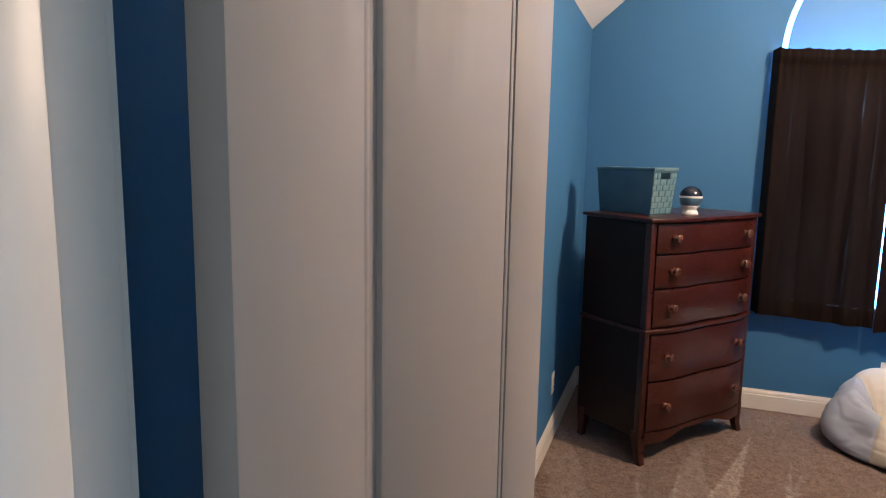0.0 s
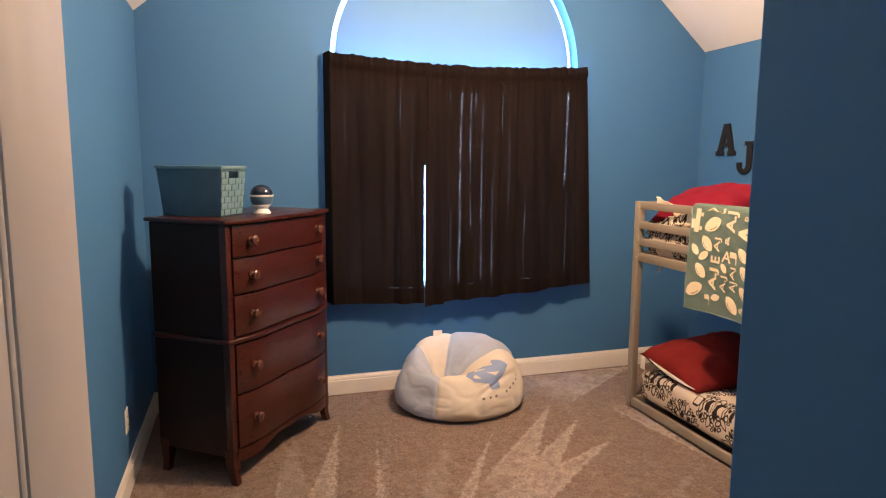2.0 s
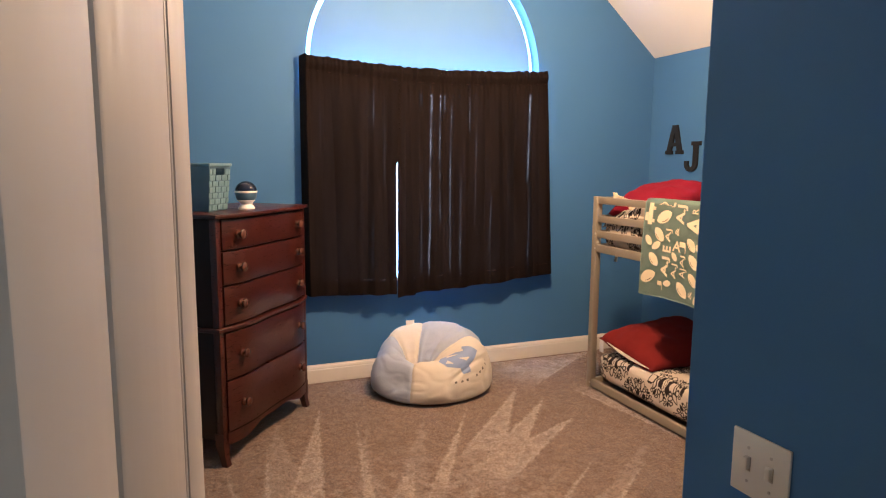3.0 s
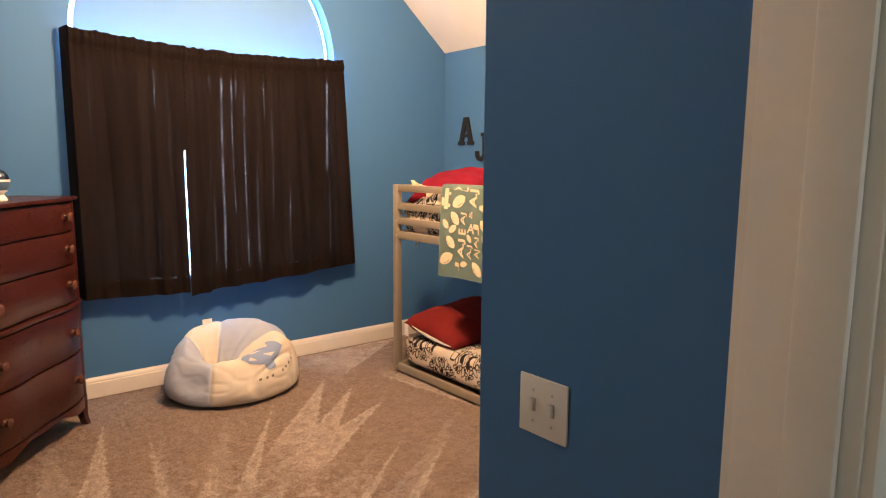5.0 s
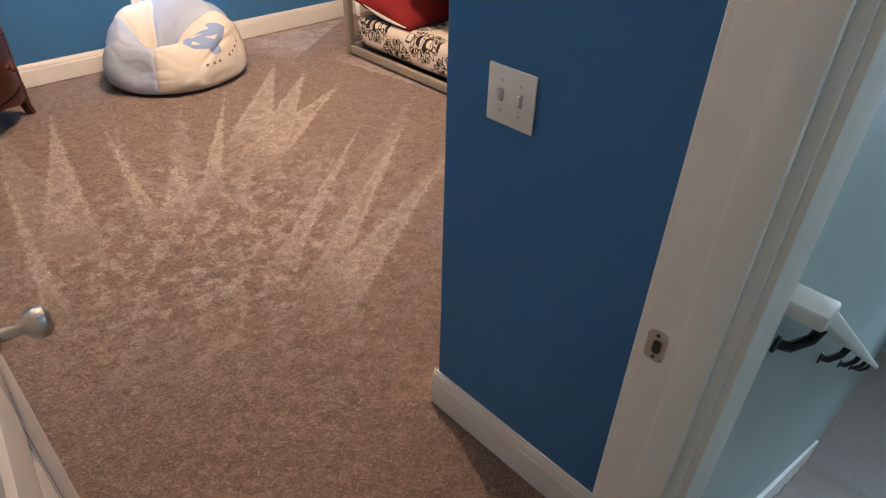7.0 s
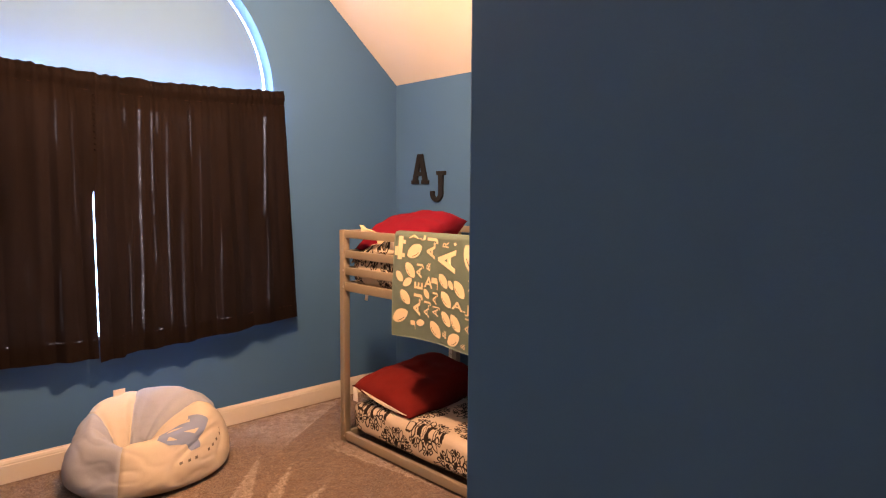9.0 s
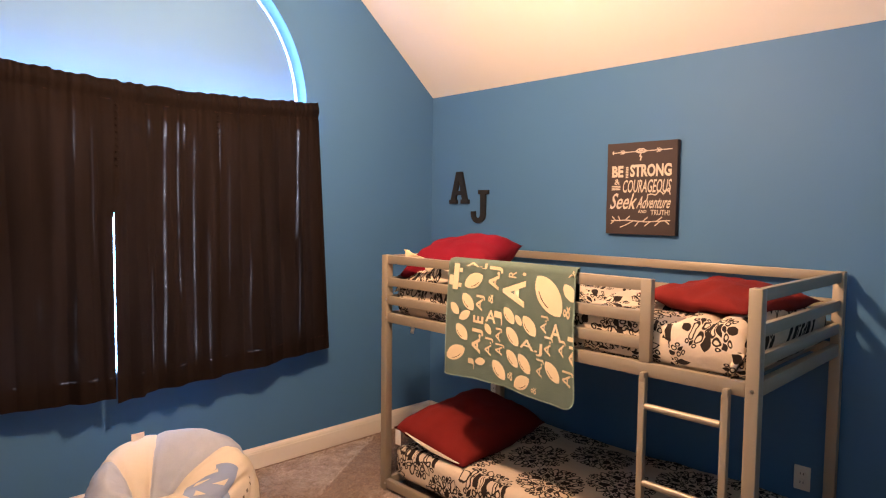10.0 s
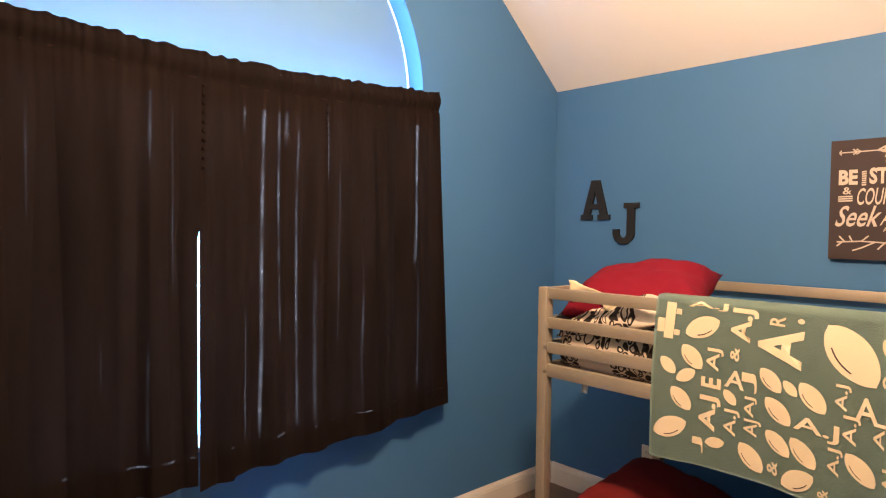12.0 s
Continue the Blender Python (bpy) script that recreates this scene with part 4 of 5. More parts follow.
def on_bag(name, poly, material, label, lift):
    """A flat print laid on the bag's skin; its outline in units of the emblem's half width."""
    bm = bmesh.new()
    f = bm.faces.new([bm.verts.new((x, y, 0)) for x, y in poly])
    bmesh.ops.triangulate(bm, faces=[f])
    bmesh.ops.subdivide_edges(bm, edges=list(bm.edges), cuts=9, use_grid_fill=True)
    for w in bm.verts:
        a, v = EA + 0.50 * w.co.x, EV + 0.125 * w.co.y
        n = (bag_at(a + 0.01, v) - bag_at(a - 0.01, v)).cross(bag_at(a, v + 0.005) - bag_at(a, v - 0.005)).normalized()
        w.co = bag_at(a, v) + n * lift
    bmesh.ops.recalc_face_normals(bm, faces=bm.faces)
    return part(name, bm, material, bag, label, local=True, angle=180)


part("care_label", boxes(((-0.120, 0.215, 0.375), (-0.058, 0.219, 0.432)), bevel=0.001), M_plasticw, bag, "white sewn-in label", local=True)
on_bag("emblem", [(-1.0, 0.10), (-0.72, 0.62), (-0.40, 0.92), (0.20, 0.86), (0.62, 0.52), (0.95, 0.62), (0.86, -0.34), (0.38, -0.58), (0.10, -0.74), (0.02, -1.08), (-0.28, -1.08), (-0.34, -0.72), (-0.80, -0.46)], M_logo, "blue printed emblem", 0.004)
for tri in ([(-0.52, 0.42), (-0.20, 0.70), (0.06, 0.30)], [(-0.16, -0.04), (0.30, -0.32), (0.04, -0.44)], [(0.28, 0.76), (0.62, 0.44), (0.42, 0.30)], [(-0.78, -0.20), (-0.50, -0.36), (-0.62, 0.06)]):
    on_bag("emblem_gap", tri, M_bagw, "cream gap in the emblem", 0.0062)
for i, x in enumerate((-0.62, -0.40, -0.18, 0.26, 0.48, 0.70, 0.92, 1.14)):
    y = -1.42 + 0.30 * max(0.0, x) ** 1.4
    on_bag("print_bar", [(x - 0.045, y - 0.06), (x + 0.035, y - 0.045), (x + 0.045, y + 0.065), (x - 0.035, y + 0.05)], M_print, "small dark print", 0.004)


# ---- bunk bed ----
BX0, BX1, BY0, BY1, BT = 2.467, 3.455, 1.575, 3.525, 1.315
P = 0.045
bed = thing("bunk_bed", "low taupe metal bunk bed with ladder against the blue wall", "bunk bed", pose((BX0 + BX1) / 2, (BY0 + BY1) / 2, 0))
for x in (BX0 - 0.010, BX1 - P + 0.02):
    for y in (BY0 - P / 2, BY1 - P / 2 - 0.01):
        part("post", boxes(((x, y, 0), (x + P, y + P, BT)), bevel=0.004), M_metal, bed)
GY = 1.985
LEVELS = ((1.268, 1.313), (1.146, 1.191), (1.044, 1.089))
for i, (z0, z1) in enumerate(LEVELS):
    part("guard_rail", boxes(((BX0 - 0.004, GY, z0), (BX0 + 0.022, BY1 - 0.033, z1)), bevel=0.003), M_metal, bed)
    part("guard_rail", boxes(((BX1 - 0.005, BY0 + 0.024, z0), (BX1 + 0.018, BY1 - 0.034, z1)), bevel=0.003), M_metal, bed)
    for y in (BY0 - 0.012, BY1 - 0.022):
        part("end_rail", boxes(((BX0 + 0.036, y, z0), (BX1 - 0.026, y + 0.024, z1)), bevel=0.003), M_metal, bed)
part("guard_post", boxes(((BX0 - 0.006, GY - 0.04, 0.998), (BX0 + 0.024, GY + 0.004, 1.313)), bevel=0.003), M_metal, bed)
for z0, z1 in ((0.945, 0.997), (0.012, 0.062)):
    for x in (BX0 - 0.005, BX1 - 0.01):
        part("side_rail", boxes(((x, BY0 + 0.0235, z0), (x + 0.03, BY1 - 0.0335, z1)), bevel=0.003), M_metal, bed)
    for y in (BY0 - 0.014, BY1 - 0.024):
        part("end_rail", boxes(((BX0 + 0.036, y, z0), (BX1 - 0.026, y + 0.028, z1)), bevel=0.003), M_metal, bed)
for i in range(14):
    y = BY0 + 0.08 + i * (BY1 - BY0 - 0.18) / 13
    part("slat", boxes(((BX0 + 0.026, y, 0.962), (BX1 - 0.012, y + 0.03, 0.980)), bevel=0.003), M_metal, bed)
for y in (1.640, 1.945):
    stile = part("ladder_stile", boxes(((BX0 - 0.034, y, 0.0), (BX0 - 0.008, y + 0.026, 0.945)), bevel=0.003), M_metal, bed)
    part("hook", boxes(((BX0 - 0.0355, y + 0.003, 0.93), (BX0 - 0.004, y + 0.023, 0.966)), bevel=0.004), M_metal, stile)
for z in (0.25, 0.545, 0.838):
    part("rung", tube([(BX0 - 0.021, 1.668, z), (BX0 - 0.021, 1.947, z)], 0.013, 12), M_metal, bed)
for y, z in ((BY1 - 0.03, 1.07), (BY1 - 0.03, 0.97), (BY0 + 0.0, 0.97), (BY1 - 0.03, 0.04)):
    part("bolt", lathe([(0.007, 0), (0.006, -0.004), (0.001, -0.005)], 12, 'x', (BX0 - 0.010, y, z)), M_steel, bed)


def mattress(x0, x1, y0, y1, z0, z1, seed, crown=0.02):
    """A soft slab with rounded sides and a rumpled cover."""
    bm = bmesh.new()
    box(bm, (x0, y0, z0), (x1, y1, z1))
    bmesh.ops.subdivide_edges(bm, edges=list(bm.edges), cuts=27, use_grid_fill=True)
    cx, cy, cz = (x0 + x1) / 2, (y0 + y1) / 2, (z0 + z1) / 2
    hx, hy, hz = (x1 - x0) / 2, (y1 - y0) / 2, (z1 - z0) / 2
    r = min(0.055, hz * 0.8)
    for v in bm.verts:
        d = Vector((v.co.x - cx, v.co.y - cy, v.co.z - cz))
        q = Vector((max(-hx + r, min(hx - r, d.x)), max(-hy + r, min(hy - r, d.y)), max(-hz + r, min(hz - r, d.z))))
        e = d - q
        if e.length > 1e-6:
            d = q + e.normalized() * r * min(1.0, max(abs(e.x), abs(e.y), abs(e.z)) / r)
        p = Vector((cx, cy, cz)) + d
        n = noise.noise(p * 4.0 + Vector((seed, 0, 0))) * 0.016 + noise.noise(p * 11 + Vector((0, seed, 0))) * 0.007
        up = max(0.0, d.z / hz)
        p.z += up * (n + crown * (1 - (d.x / hx) ** 2))
        p.x += (n * 0.5) * (1 - up)
        v.co = p
    return bm


for z0, z1, lab, sd, cr in ((0.066, 0.262, "lower bunk mattress in cream and black damask cover", 2, 0.0), (0.984, 1.150, "upper bunk mattress and quilt in cream and black damask", 5, 0.03)):
    mt = thing("mattress", lab, "mattress", pose(2.95, 2.55, z0), "mattresses of the bunk bed")
    part("cover", mattress(BX0 + 0.027, BX1 - 0.015, BY0 + 0.03, BY1 - 0.05, z0, z1, sd, cr), M_damask, mt, angle=180)


def quilt_at(u, v):
    """u along the bed from its foot, v from the front edge up and over to the wall."""
    y = BY0 + 0.035 + 0.86 * u
    open_side = max(0.0, min(1.0, (1.925 - y) * 14))
    if v < 0.2:
        t = v / 0.2
        x, z = BX0 + 0.030 - 0.022 * open_side * math.sin(math.pi * t), 1.002 + 0.152 * t
    else:
        t = (v - 0.2) / 0.8
        x, z = BX0 + 0.032 + 0.90 * t, 1.154 + 0.050 * math.sin(math.pi * min(1.0, t * 1.15)) ** 0.6
    end = max(0.0, 1 - u / 0.06) + max(0.0, (u - 0.93) / 0.07)
    p = Vector((x, y, z))
    puff = noise.noise(Vector((x * 3.2, y * 7, 2.0))) * 0.034 + noise.noise(Vector((x * 9, y * 13, 5.0))) * 0.010 - (1 - min(1.0, abs(noise.noise(Vector((x * 3, y * 8, 9.0)))) * 4)) * 0.022
    if v > 0.12:
        p.z += puff * min(1.0, (v - 0.12) * 6) - 0.045 * end ** 2
    else:
        p.x += abs(puff) * 0.5 * (1 - open_side)
    return p


qu = thing("quilt", "puffy cream quilt with black floral print on the upper bunk", "quilt", pose(2.95, 2.0, 1.0))
part("cover", solid(grid(quilt_at, 70, 80), 0.006), M_quilt, qu, angle=180)

tag = thing("mattress_tag", "small white cloth tag hanging below the upper bunk's rail", "tag", pose(2.51, 3.33, 0.92))
bm = grid(lambda u, v: Vector((2.505 + 0.006 * math.sin(3 * v), 3.345 - 0.028 * u + 0.004 * v, 0.985 - 0.085 * v)), 2, 6)
part("cloth", solid(bm, 0.001), M_plasticw, tag, angle=180)


def pillow(w, l, h, seed, m, pinch=0.10, full=2.4):
    """A stuffed pillow, its own x and y along its sides."""
    bm = bmesh.new()
    n = 26
    for sgn in (1, -1):
        def fn(u, v):
            a, b = 2 * u - 1, 2 * v - 1
            k = 1 - pinch * (1 - abs(a * b)) * (a * a + b * b) * 0.5
            t = max(0.0, (1 - abs(a) ** full) * (1 - abs(b) ** full)) ** 0.62
            p = Vector((a * w / 2 * k, b * l / 2 * k, sgn * t * h / 2))
            d = noise.noise(p * 7 + Vector((seed, sgn, 0))) * 0.024 + noise.noise(p * 17 + Vector((0, seed, sgn))) * 0.011
            p.z += d * min(1, t * 2)
            return p
        g = grid(fn, n, n)
        if sgn < 0:
            bmesh.ops.reverse_faces(g, faces=g.faces)
        me = bpy.data.meshes.new("tmp")
        g.to_mesh(me)
        g.free()
        bm.from_mesh(me)
        bpy.data.meshes.remove(me)
    bmesh.ops.remove_doubles(bm, verts=bm.verts, dist=1e-4)
    bm.transform(m)
    return bm


pl = thing("pillow", "dark red pillow lying on the lower bunk", "pillow", pose(2.80, 3.22, 0.26), "red pillows")
LP = pose(2.865, 3.225, 0.346, 9, -5, 2)
part("case", pillow(0.72, 0.52, 0.20, 3, LP, 0.06, 4.5), M_brick, pl, angle=180)
part("lining", solid(grid(lambda u, v: LP @ Vector((-0.352 - 0.006 * v, 0.17 - 0.40 * u, 0.004 - 0.020 * v * math.sin(math.pi * u))), 16, 4), 0.003), M_bagw, pl, "pale lining at the pillow's open end", angle=180)
part("care_label", boxes(((2.490, 3.405, 0.268), (2.494, 3.448, 0.350)), bevel=0.001), M_plasticw, pl, "white care label")
pl = thing("pillow", "bright red pillow propped on the upper bunk", "pillow", pose(2.9, 3.2, 1.2), "red pillows")
part("case", pillow(0.44, 0.58, 0.25, 8, pose(2.80, 3.262, 1.284, -8, -13, 14), 0.10, 2.8), M_red, pl, angle=180)
pl = thing("pillow", "cream damask pillow under the red one on the upper bunk", "pillow", pose(2.75, 3.3, 1.15))
part("case", pillow(0.34, 0.46, 0.12, 12, pose(2.645, 3.26, 1.228, -14, -22, 8)), M_damask, pl, angle=180)


def ruffle(u, v):
    """A wavy cream edging that runs down along the front of the red pillow."""
    w = 0.045 * (1 - 0.4 * u) + 0.010 * math.sin(17 * u)
    return Vector((2.545 + 0.035 * u + 0.014 * math.sin(19 * u + 2 * v), 3.45 - 0.36 * u + 0.016 * math.sin(11 * u), 1.345 - 0.115 * u + 0.012 * math.sin(8 * u) - w * v))


part("edging", solid(grid(ruffle, 40, 5), 0.004), M_cream, pl, "cream ruffled edging", angle=180)
pl = thing("pillow", "flat red pillow at the foot of the upper bunk", "pillow", pose(2.85, 1.85, 1.15), "red pillows")
part("case", pillow(0.62, 0.46, 0.12, 21, pose(2.90, 1.83, 1.222, 3, 0, -8), 0.10, 3.0), M_brick, pl, angle=180)


# ---- green fleece blanket over the guard rail ----
TY0, TY1, TZ0, TZ1 = 2.998, 2.256, 1.330, 0.742          # from the far to the near side, top to bottom
TW, TH = TY0 - TY1, TZ1 - TZ0


def blanket_at(u, v):
    """u along the rail, v down the front; v below 0 goes over the rail and down behind it."""
    y = TY0 - TW * u
    drop = 0.020 * math.sin(3.0 * u + 0.4) + 0.035 * (1 - u) * 0.3
    if v >= 0:
        z = TZ0 + TH * v + drop * v
        x = BX0 - 0.018 - 0.012 * v - 0.007 * math.sin(9 * u + 1.0) * v - 0.004 * math.sin(21 * u) * v
        y += 0.012 * math.sin(2.5 * v + u)
        if v < 0.03:
            x += 0.012 * (1 - v / 0.03)
    else:
        w = -v
        over = min(1.0, w / 0.07)
        x = BX0 - 0.006 + 0.044 * over
        y = TY0 - TW * (u + over * (0.04 - 0.08 * u))
        z = TZ0 + 0.004 * math.sin(math.pi * over) - max(0.0, w - 0.05) * 0.58
    return Vector((x, y, z))


def clipped(u, v):
    """Rounds the two lower corners."""
    r = 0.10
    if v > 1 - r and u > 1 - r * 0.8:
        a, b = (u - (1 - r * 0.8)) / (r * 0.8), (v - (1 - r)) / r
        m = max(a, b)
        s = m / max(1e-6, math.hypot(a, b))
        u, v = 1 - r * 0.8 + a * s * r * 0.8, 1 - r + b * s * r
    return u, v


blanket = thing("blanket", "green fleece blanket with cream footballs and initials over the rail", "blanket", pose(BX0, 2.65, 0.75))
bm = grid(lambda u, v: blanket_at(*clipped(u, -0.45 + 1.45 * v)), 60, 90)
edge_x = min(v.co.x for v in bm.verts)
bmesh.ops.solidify(bm, geom=list(bm.faces), thickness=0.003)
push = edge_x - min(v.co.x for v in bm.verts)
bmesh.ops.translate(bm, verts=bm.verts, vec=(max(0.0, push), 0, 0))
part("fleece", bm, M_green, blanket, angle=180)


def text_bm(text, size, bold=0.0):
    """The built-in font's outline as a flat mesh, lower left at the origin."""
    cu = bpy.data.curves.new("lettering", 'FONT')
    cu.body, cu.size, cu.resolution_u, cu.offset = text, size, 3, size * bold
    ob = bpy.data.objects.new("lettering", cu)
    scene.collection.objects.link(ob)
    me = bpy.data.meshes.new_from_object(ob.evaluated_get(bpy.context.evaluated_depsgraph_get()))
    bpy.data.objects.remove(ob)
    bpy.data.curves.remove(cu)
    bm = bmesh.new()
    bm.from_mesh(me)
    bpy.data.meshes.remove(me)
    bmesh.ops.remove_doubles(bm, verts=bm.verts, dist=1e-5)
    return bm


def fit_bm(bm, w, h):
    """Stretches flat lettering into a w x h field from the origin."""
    xs, ys = [v.co.x for v in bm.verts], [v.co.y for v in bm.verts]
    x0, y0, sx, sy = min(xs), min(ys), w / (max(xs) - min(xs)), h / (max(ys) - min(ys))
    for v in bm.verts:
        v.co = ((v.co.x - x0) * sx, (v.co.y - y0) * sy, 0)
    return bm


def football(w, h):
    """A pointed oval with a row of laces cut out beside it."""
    bm = bmesh.new()
    pts = []
    n = 14
    for i in range(n + 1):
        t = -1 + 2 * i / n
        pts.append((t * w / 2, h / 2 * (1 - t * t) ** 0.72))
    pts += [(-x, -y) for x, y in pts[1:-1]]
    bm.faces.new([bm.verts.new((x, y, 0)) for x, y in pts])
    return bm


def lace(w, h):
    """A bent row of lacing."""
    bm = bmesh.new()
    pts = [(-w / 2 + w * i / 6, -0.09 * w * (1 - (i / 3 - 1) ** 2)) for i in range(7)]
    pts += [(x, y + h) for x, y in reversed(pts)]
    bm.faces.new([bm.verts.new((x, y, 0)) for x, y in pts])
    return bm


def lay_on_blanket(bm, u, v, turn, shift=(0, 0), off=0.0022):
    """Turns a flat print and lays it on the blanket's front with its middle at (u, v)."""
    xs, ys = [p.co.x for p in bm.verts], [p.co.y for p in bm.verts]
    c = Vector(((min(xs) + max(xs)) / 2, (min(ys) + max(ys)) / 2, 0))
    rot = Matrix.Rotation(radians(turn), 4, 'Z')
    bmesh.ops.triangulate(bm, faces=list(bm.faces))
    for p in bm.verts:
        q = rot @ (p.co - c + Vector((*shift, 0)))
        uu, vv = u + q.x / TW, v - q.y / -TH
        p.co = blanket_at(min(0.995, max(0.005, uu)), min(0.99, max(0.0, vv))) + Vector((-off, 0, 0))
    return bm


FOOTBALLS = ((0.235, 0.172, 0.128, 27), (0.195, 0.355, 0.104, -49), (0.084, 0.423, 0.077, -44), (0.171, 0.471, 0.076, 34), (0.151, 0.615, 0.099, -49), (0.101, 0.798, 0.128, 25),
    (0.306, 0.839, 0.066, 13), (0.371, 0.556, 0.06, -53), (0.456, 0.871, 0.105, -53), (0.536, 0.415, 0.092, -49), (0.613, 0.437, 0.057, -47), (0.696, 0.462, 0.105, -50),
    (0.566, 0.575, 0.103, -46), (0.565, 0.749, 0.095, -45), (0.662, 0.759, 0.101, -49), (0.639, 0.912, 0.109, 33), (0.824, 0.213, 0.204, -52), (0.966, 0.174, 0.089, -49),
    (0.857, 0.761, 0.102, -49))
READING_UP = (("A.J", 0.419, 0.133, 0.112, 0.082), ("A", 0.567, 0.225, 0.123, 0.13), (".", 0.642, 0.075, 0.016, 0.02), ("R", 0.552, 0.086, 0.031, 0.045), ("AJ", 0.3, 0.354, 0.078, 0.055),
    ("&", 0.386, 0.303, 0.048, 0.029), ("J", 0.45, 0.454, 0.065, 0.047), ("A.J", 0.283, 0.675, 0.121, 0.071), ("E", 0.287, 0.492, 0.036, 0.066), ("A.J", 0.38, 0.701, 0.088, 0.049),
    ("AJ", 0.457, 0.589, 0.067, 0.037), ("AJ", 0.465, 0.705, 0.054, 0.052), ("A.J", 0.802, 0.429, 0.076, 0.039), ("A.J", 0.831, 0.582, 0.083, 0.043), ("AJ", 0.924, 0.576, 0.072, 0.033),
    ("L", 0.986, 0.452, 0.066, 0.036), ("A.J", 0.775, 0.759, 0.08, 0.037), ("AJ", 0.961, 0.777, 0.066, 0.052), ("AJ", 0.991, 0.611, 0.084, 0.033), ("&", 0.542, 0.892, 0.045, 0.031),
    ("&", 0.732, 0.937, 0.031, 0.027), ("&", 0.95, 0.309, 0.057, 0.033), ("J", 0.229, 0.877, 0.055, 0.036))
UPRIGHT = (("A", 0.391, 0.449, 0.062, 0.06, -4), ("A.J", 0.709, 0.62, 0.12, 0.058, -3), ("A", 0.879, 0.466, 0.057, 0.07, 0), ("A", 0.98, 0.042, 0.04, 0.03, -4), ("A.J", 0.253, 0.043, 0.135, 0.027, 0))
for u, v, w, a in FOOTBALLS:
    ball = part("football_print", lay_on_blanket(football(w, w * 0.56), u, v, a), M_cream, blanket, "cream printed football", smooth=False)
    if w > 0.09:
        part("lace_print", lay_on_blanket(lace(w * 0.42, w * 0.022), u, v, a, (0, -w * 0.17), 0.0034), M_canvas, ball, "dark printed laces", smooth=False)
for txt, u, v, w, h in READING_UP:
    part("initial_print", lay_on_blanket(fit_bm(text_bm(txt, 1.0, 0.030 if h > 0.06 else 0.012), w, h), u, v, 88), M_cream, blanket, "cream printed initials", smooth=False)
for txt, u, v, w, h, a in UPRIGHT:
    part("initial_print", lay_on_blanket(fit_bm(text_bm(txt, 1.0, 0.015), w, h), u, v, a), M_cream, blanket, "cream printed initials", smooth=False)
truck = bmesh.new()
for lo, hi in (((0, 0), (0.13, 0.035)), ((0.02, 0.036), (0.07, 0.062)), ((0.015, -0.022), (0.035, -0.002)), ((0.09, -0.022), (0.11, -0.002))):
    truck.faces.new([truck.verts.new((x, y, 0)) for x, y in ((lo[0], lo[1]), (hi[0], lo[1]), (hi[0], hi[1]), (lo[0], hi[1]))])
part("truck_print", lay_on_blanket(truck, 0.075, 0.15, 88), M_cream, blanket, "cream printed toy truck", smooth=False)


# ---- wall letters ----
def slab_letter(ch, w, h):
    """A slab-serif capital as one flat outline set, (x, z) from its lower left."""
    s = h * 0.13
    if ch == "A":
        st = w * 0.19
        outer = [[(0, 0), (w * .40, 0), (w * .40, s), (w * .33, s), (w * .37, h * .27), (w * .63, h * .27), (w * .67, s), (w * .60, s), (w * .60, 0), (w, 0), (w, s), (w * .92, s), (w * .64, h), (w * .36, h), (w * .08, s), (0, s)]]
        hole = [(w * .415, h * .40), (w * .585, h * .40), (w * .50, h * .74)]
        return outer, hole
    pts = [(w * .42, h), (w * .42, h - s), (w * .55, h - s), (w * .55, h * .26)]
    for i in range(9):
        a = -math.pi * i / 8
        pts.append((w * .40 + w * .15 * math.cos(a), h * .26 + h * .11 * math.sin(a)))
    pts += [(w * .25, h * .36), (0, h * .36), (0, h * .28)]
    for i in range(11):
        a = math.pi + math.pi * i / 10
        pts.append((w * .42 + w * .42 * math.cos(a), h * .27 + h * .27 * math.sin(a)))
    pts += [(w * .84, h - s), (w, h - s), (w, h)]
    return [pts], None


def wall_letter(ch, y0, y1, z0, z1):
    """Stands on the east wall; its reading direction runs to -y."""
    w, h = y0 - y1, z1 - z0
    outs, hole = slab_letter(ch, w, h)
    bm = bmesh.new()
    es = []
    for loop in outs + ([hole] if hole else []):
        vs = [bm.verts.new((XE - 0.016, y0 - x, z0 + z)) for x, z in loop]
        es += [bm.edges.new((a, b)) for a, b in zip(vs, vs[1:] + vs[:1])]
    bmesh.ops.triangle_fill(bm, use_beauty=True, use_dissolve=False, edges=es)
    out = bmesh.ops.extrude_face_region(bm, geom=list(bm.faces))
    for g in out["geom"]:
        if isinstance(g, bmesh.types.BMVert):
            g.co.x = XE
    bmesh.ops.recalc_face_normals(bm, faces=bm.faces)
    ob = made("wall_letter", bm, M_black, smooth=False)
    return tagged(ob, "dark wooden capital letter %s on the blue wall" % ch, "wall letter", "initials on the wall")


wall_letter("A", 4.053, 3.862, 1.612, 1.838)
wall_letter("J", 3.838, 3.680, 1.478, 1.706)

# ---- lettered canvas ----
PY0, PY1, PZ0, PZ1 = 2.757, 2.343, 1.442, 1.948
pic = thing("wall_canvas", "charcoal canvas with chalk-white lettering on the blue wall", "picture", pose(XE, 2.55, PZ0))
part("canvas", boxes(((XE - 0.035, PY1, PZ0), (XE, PY0, PZ1)), bevel=0.003), M_canvas, pic)
PW, PH = PY0 - PY1, PZ1 - PZ0


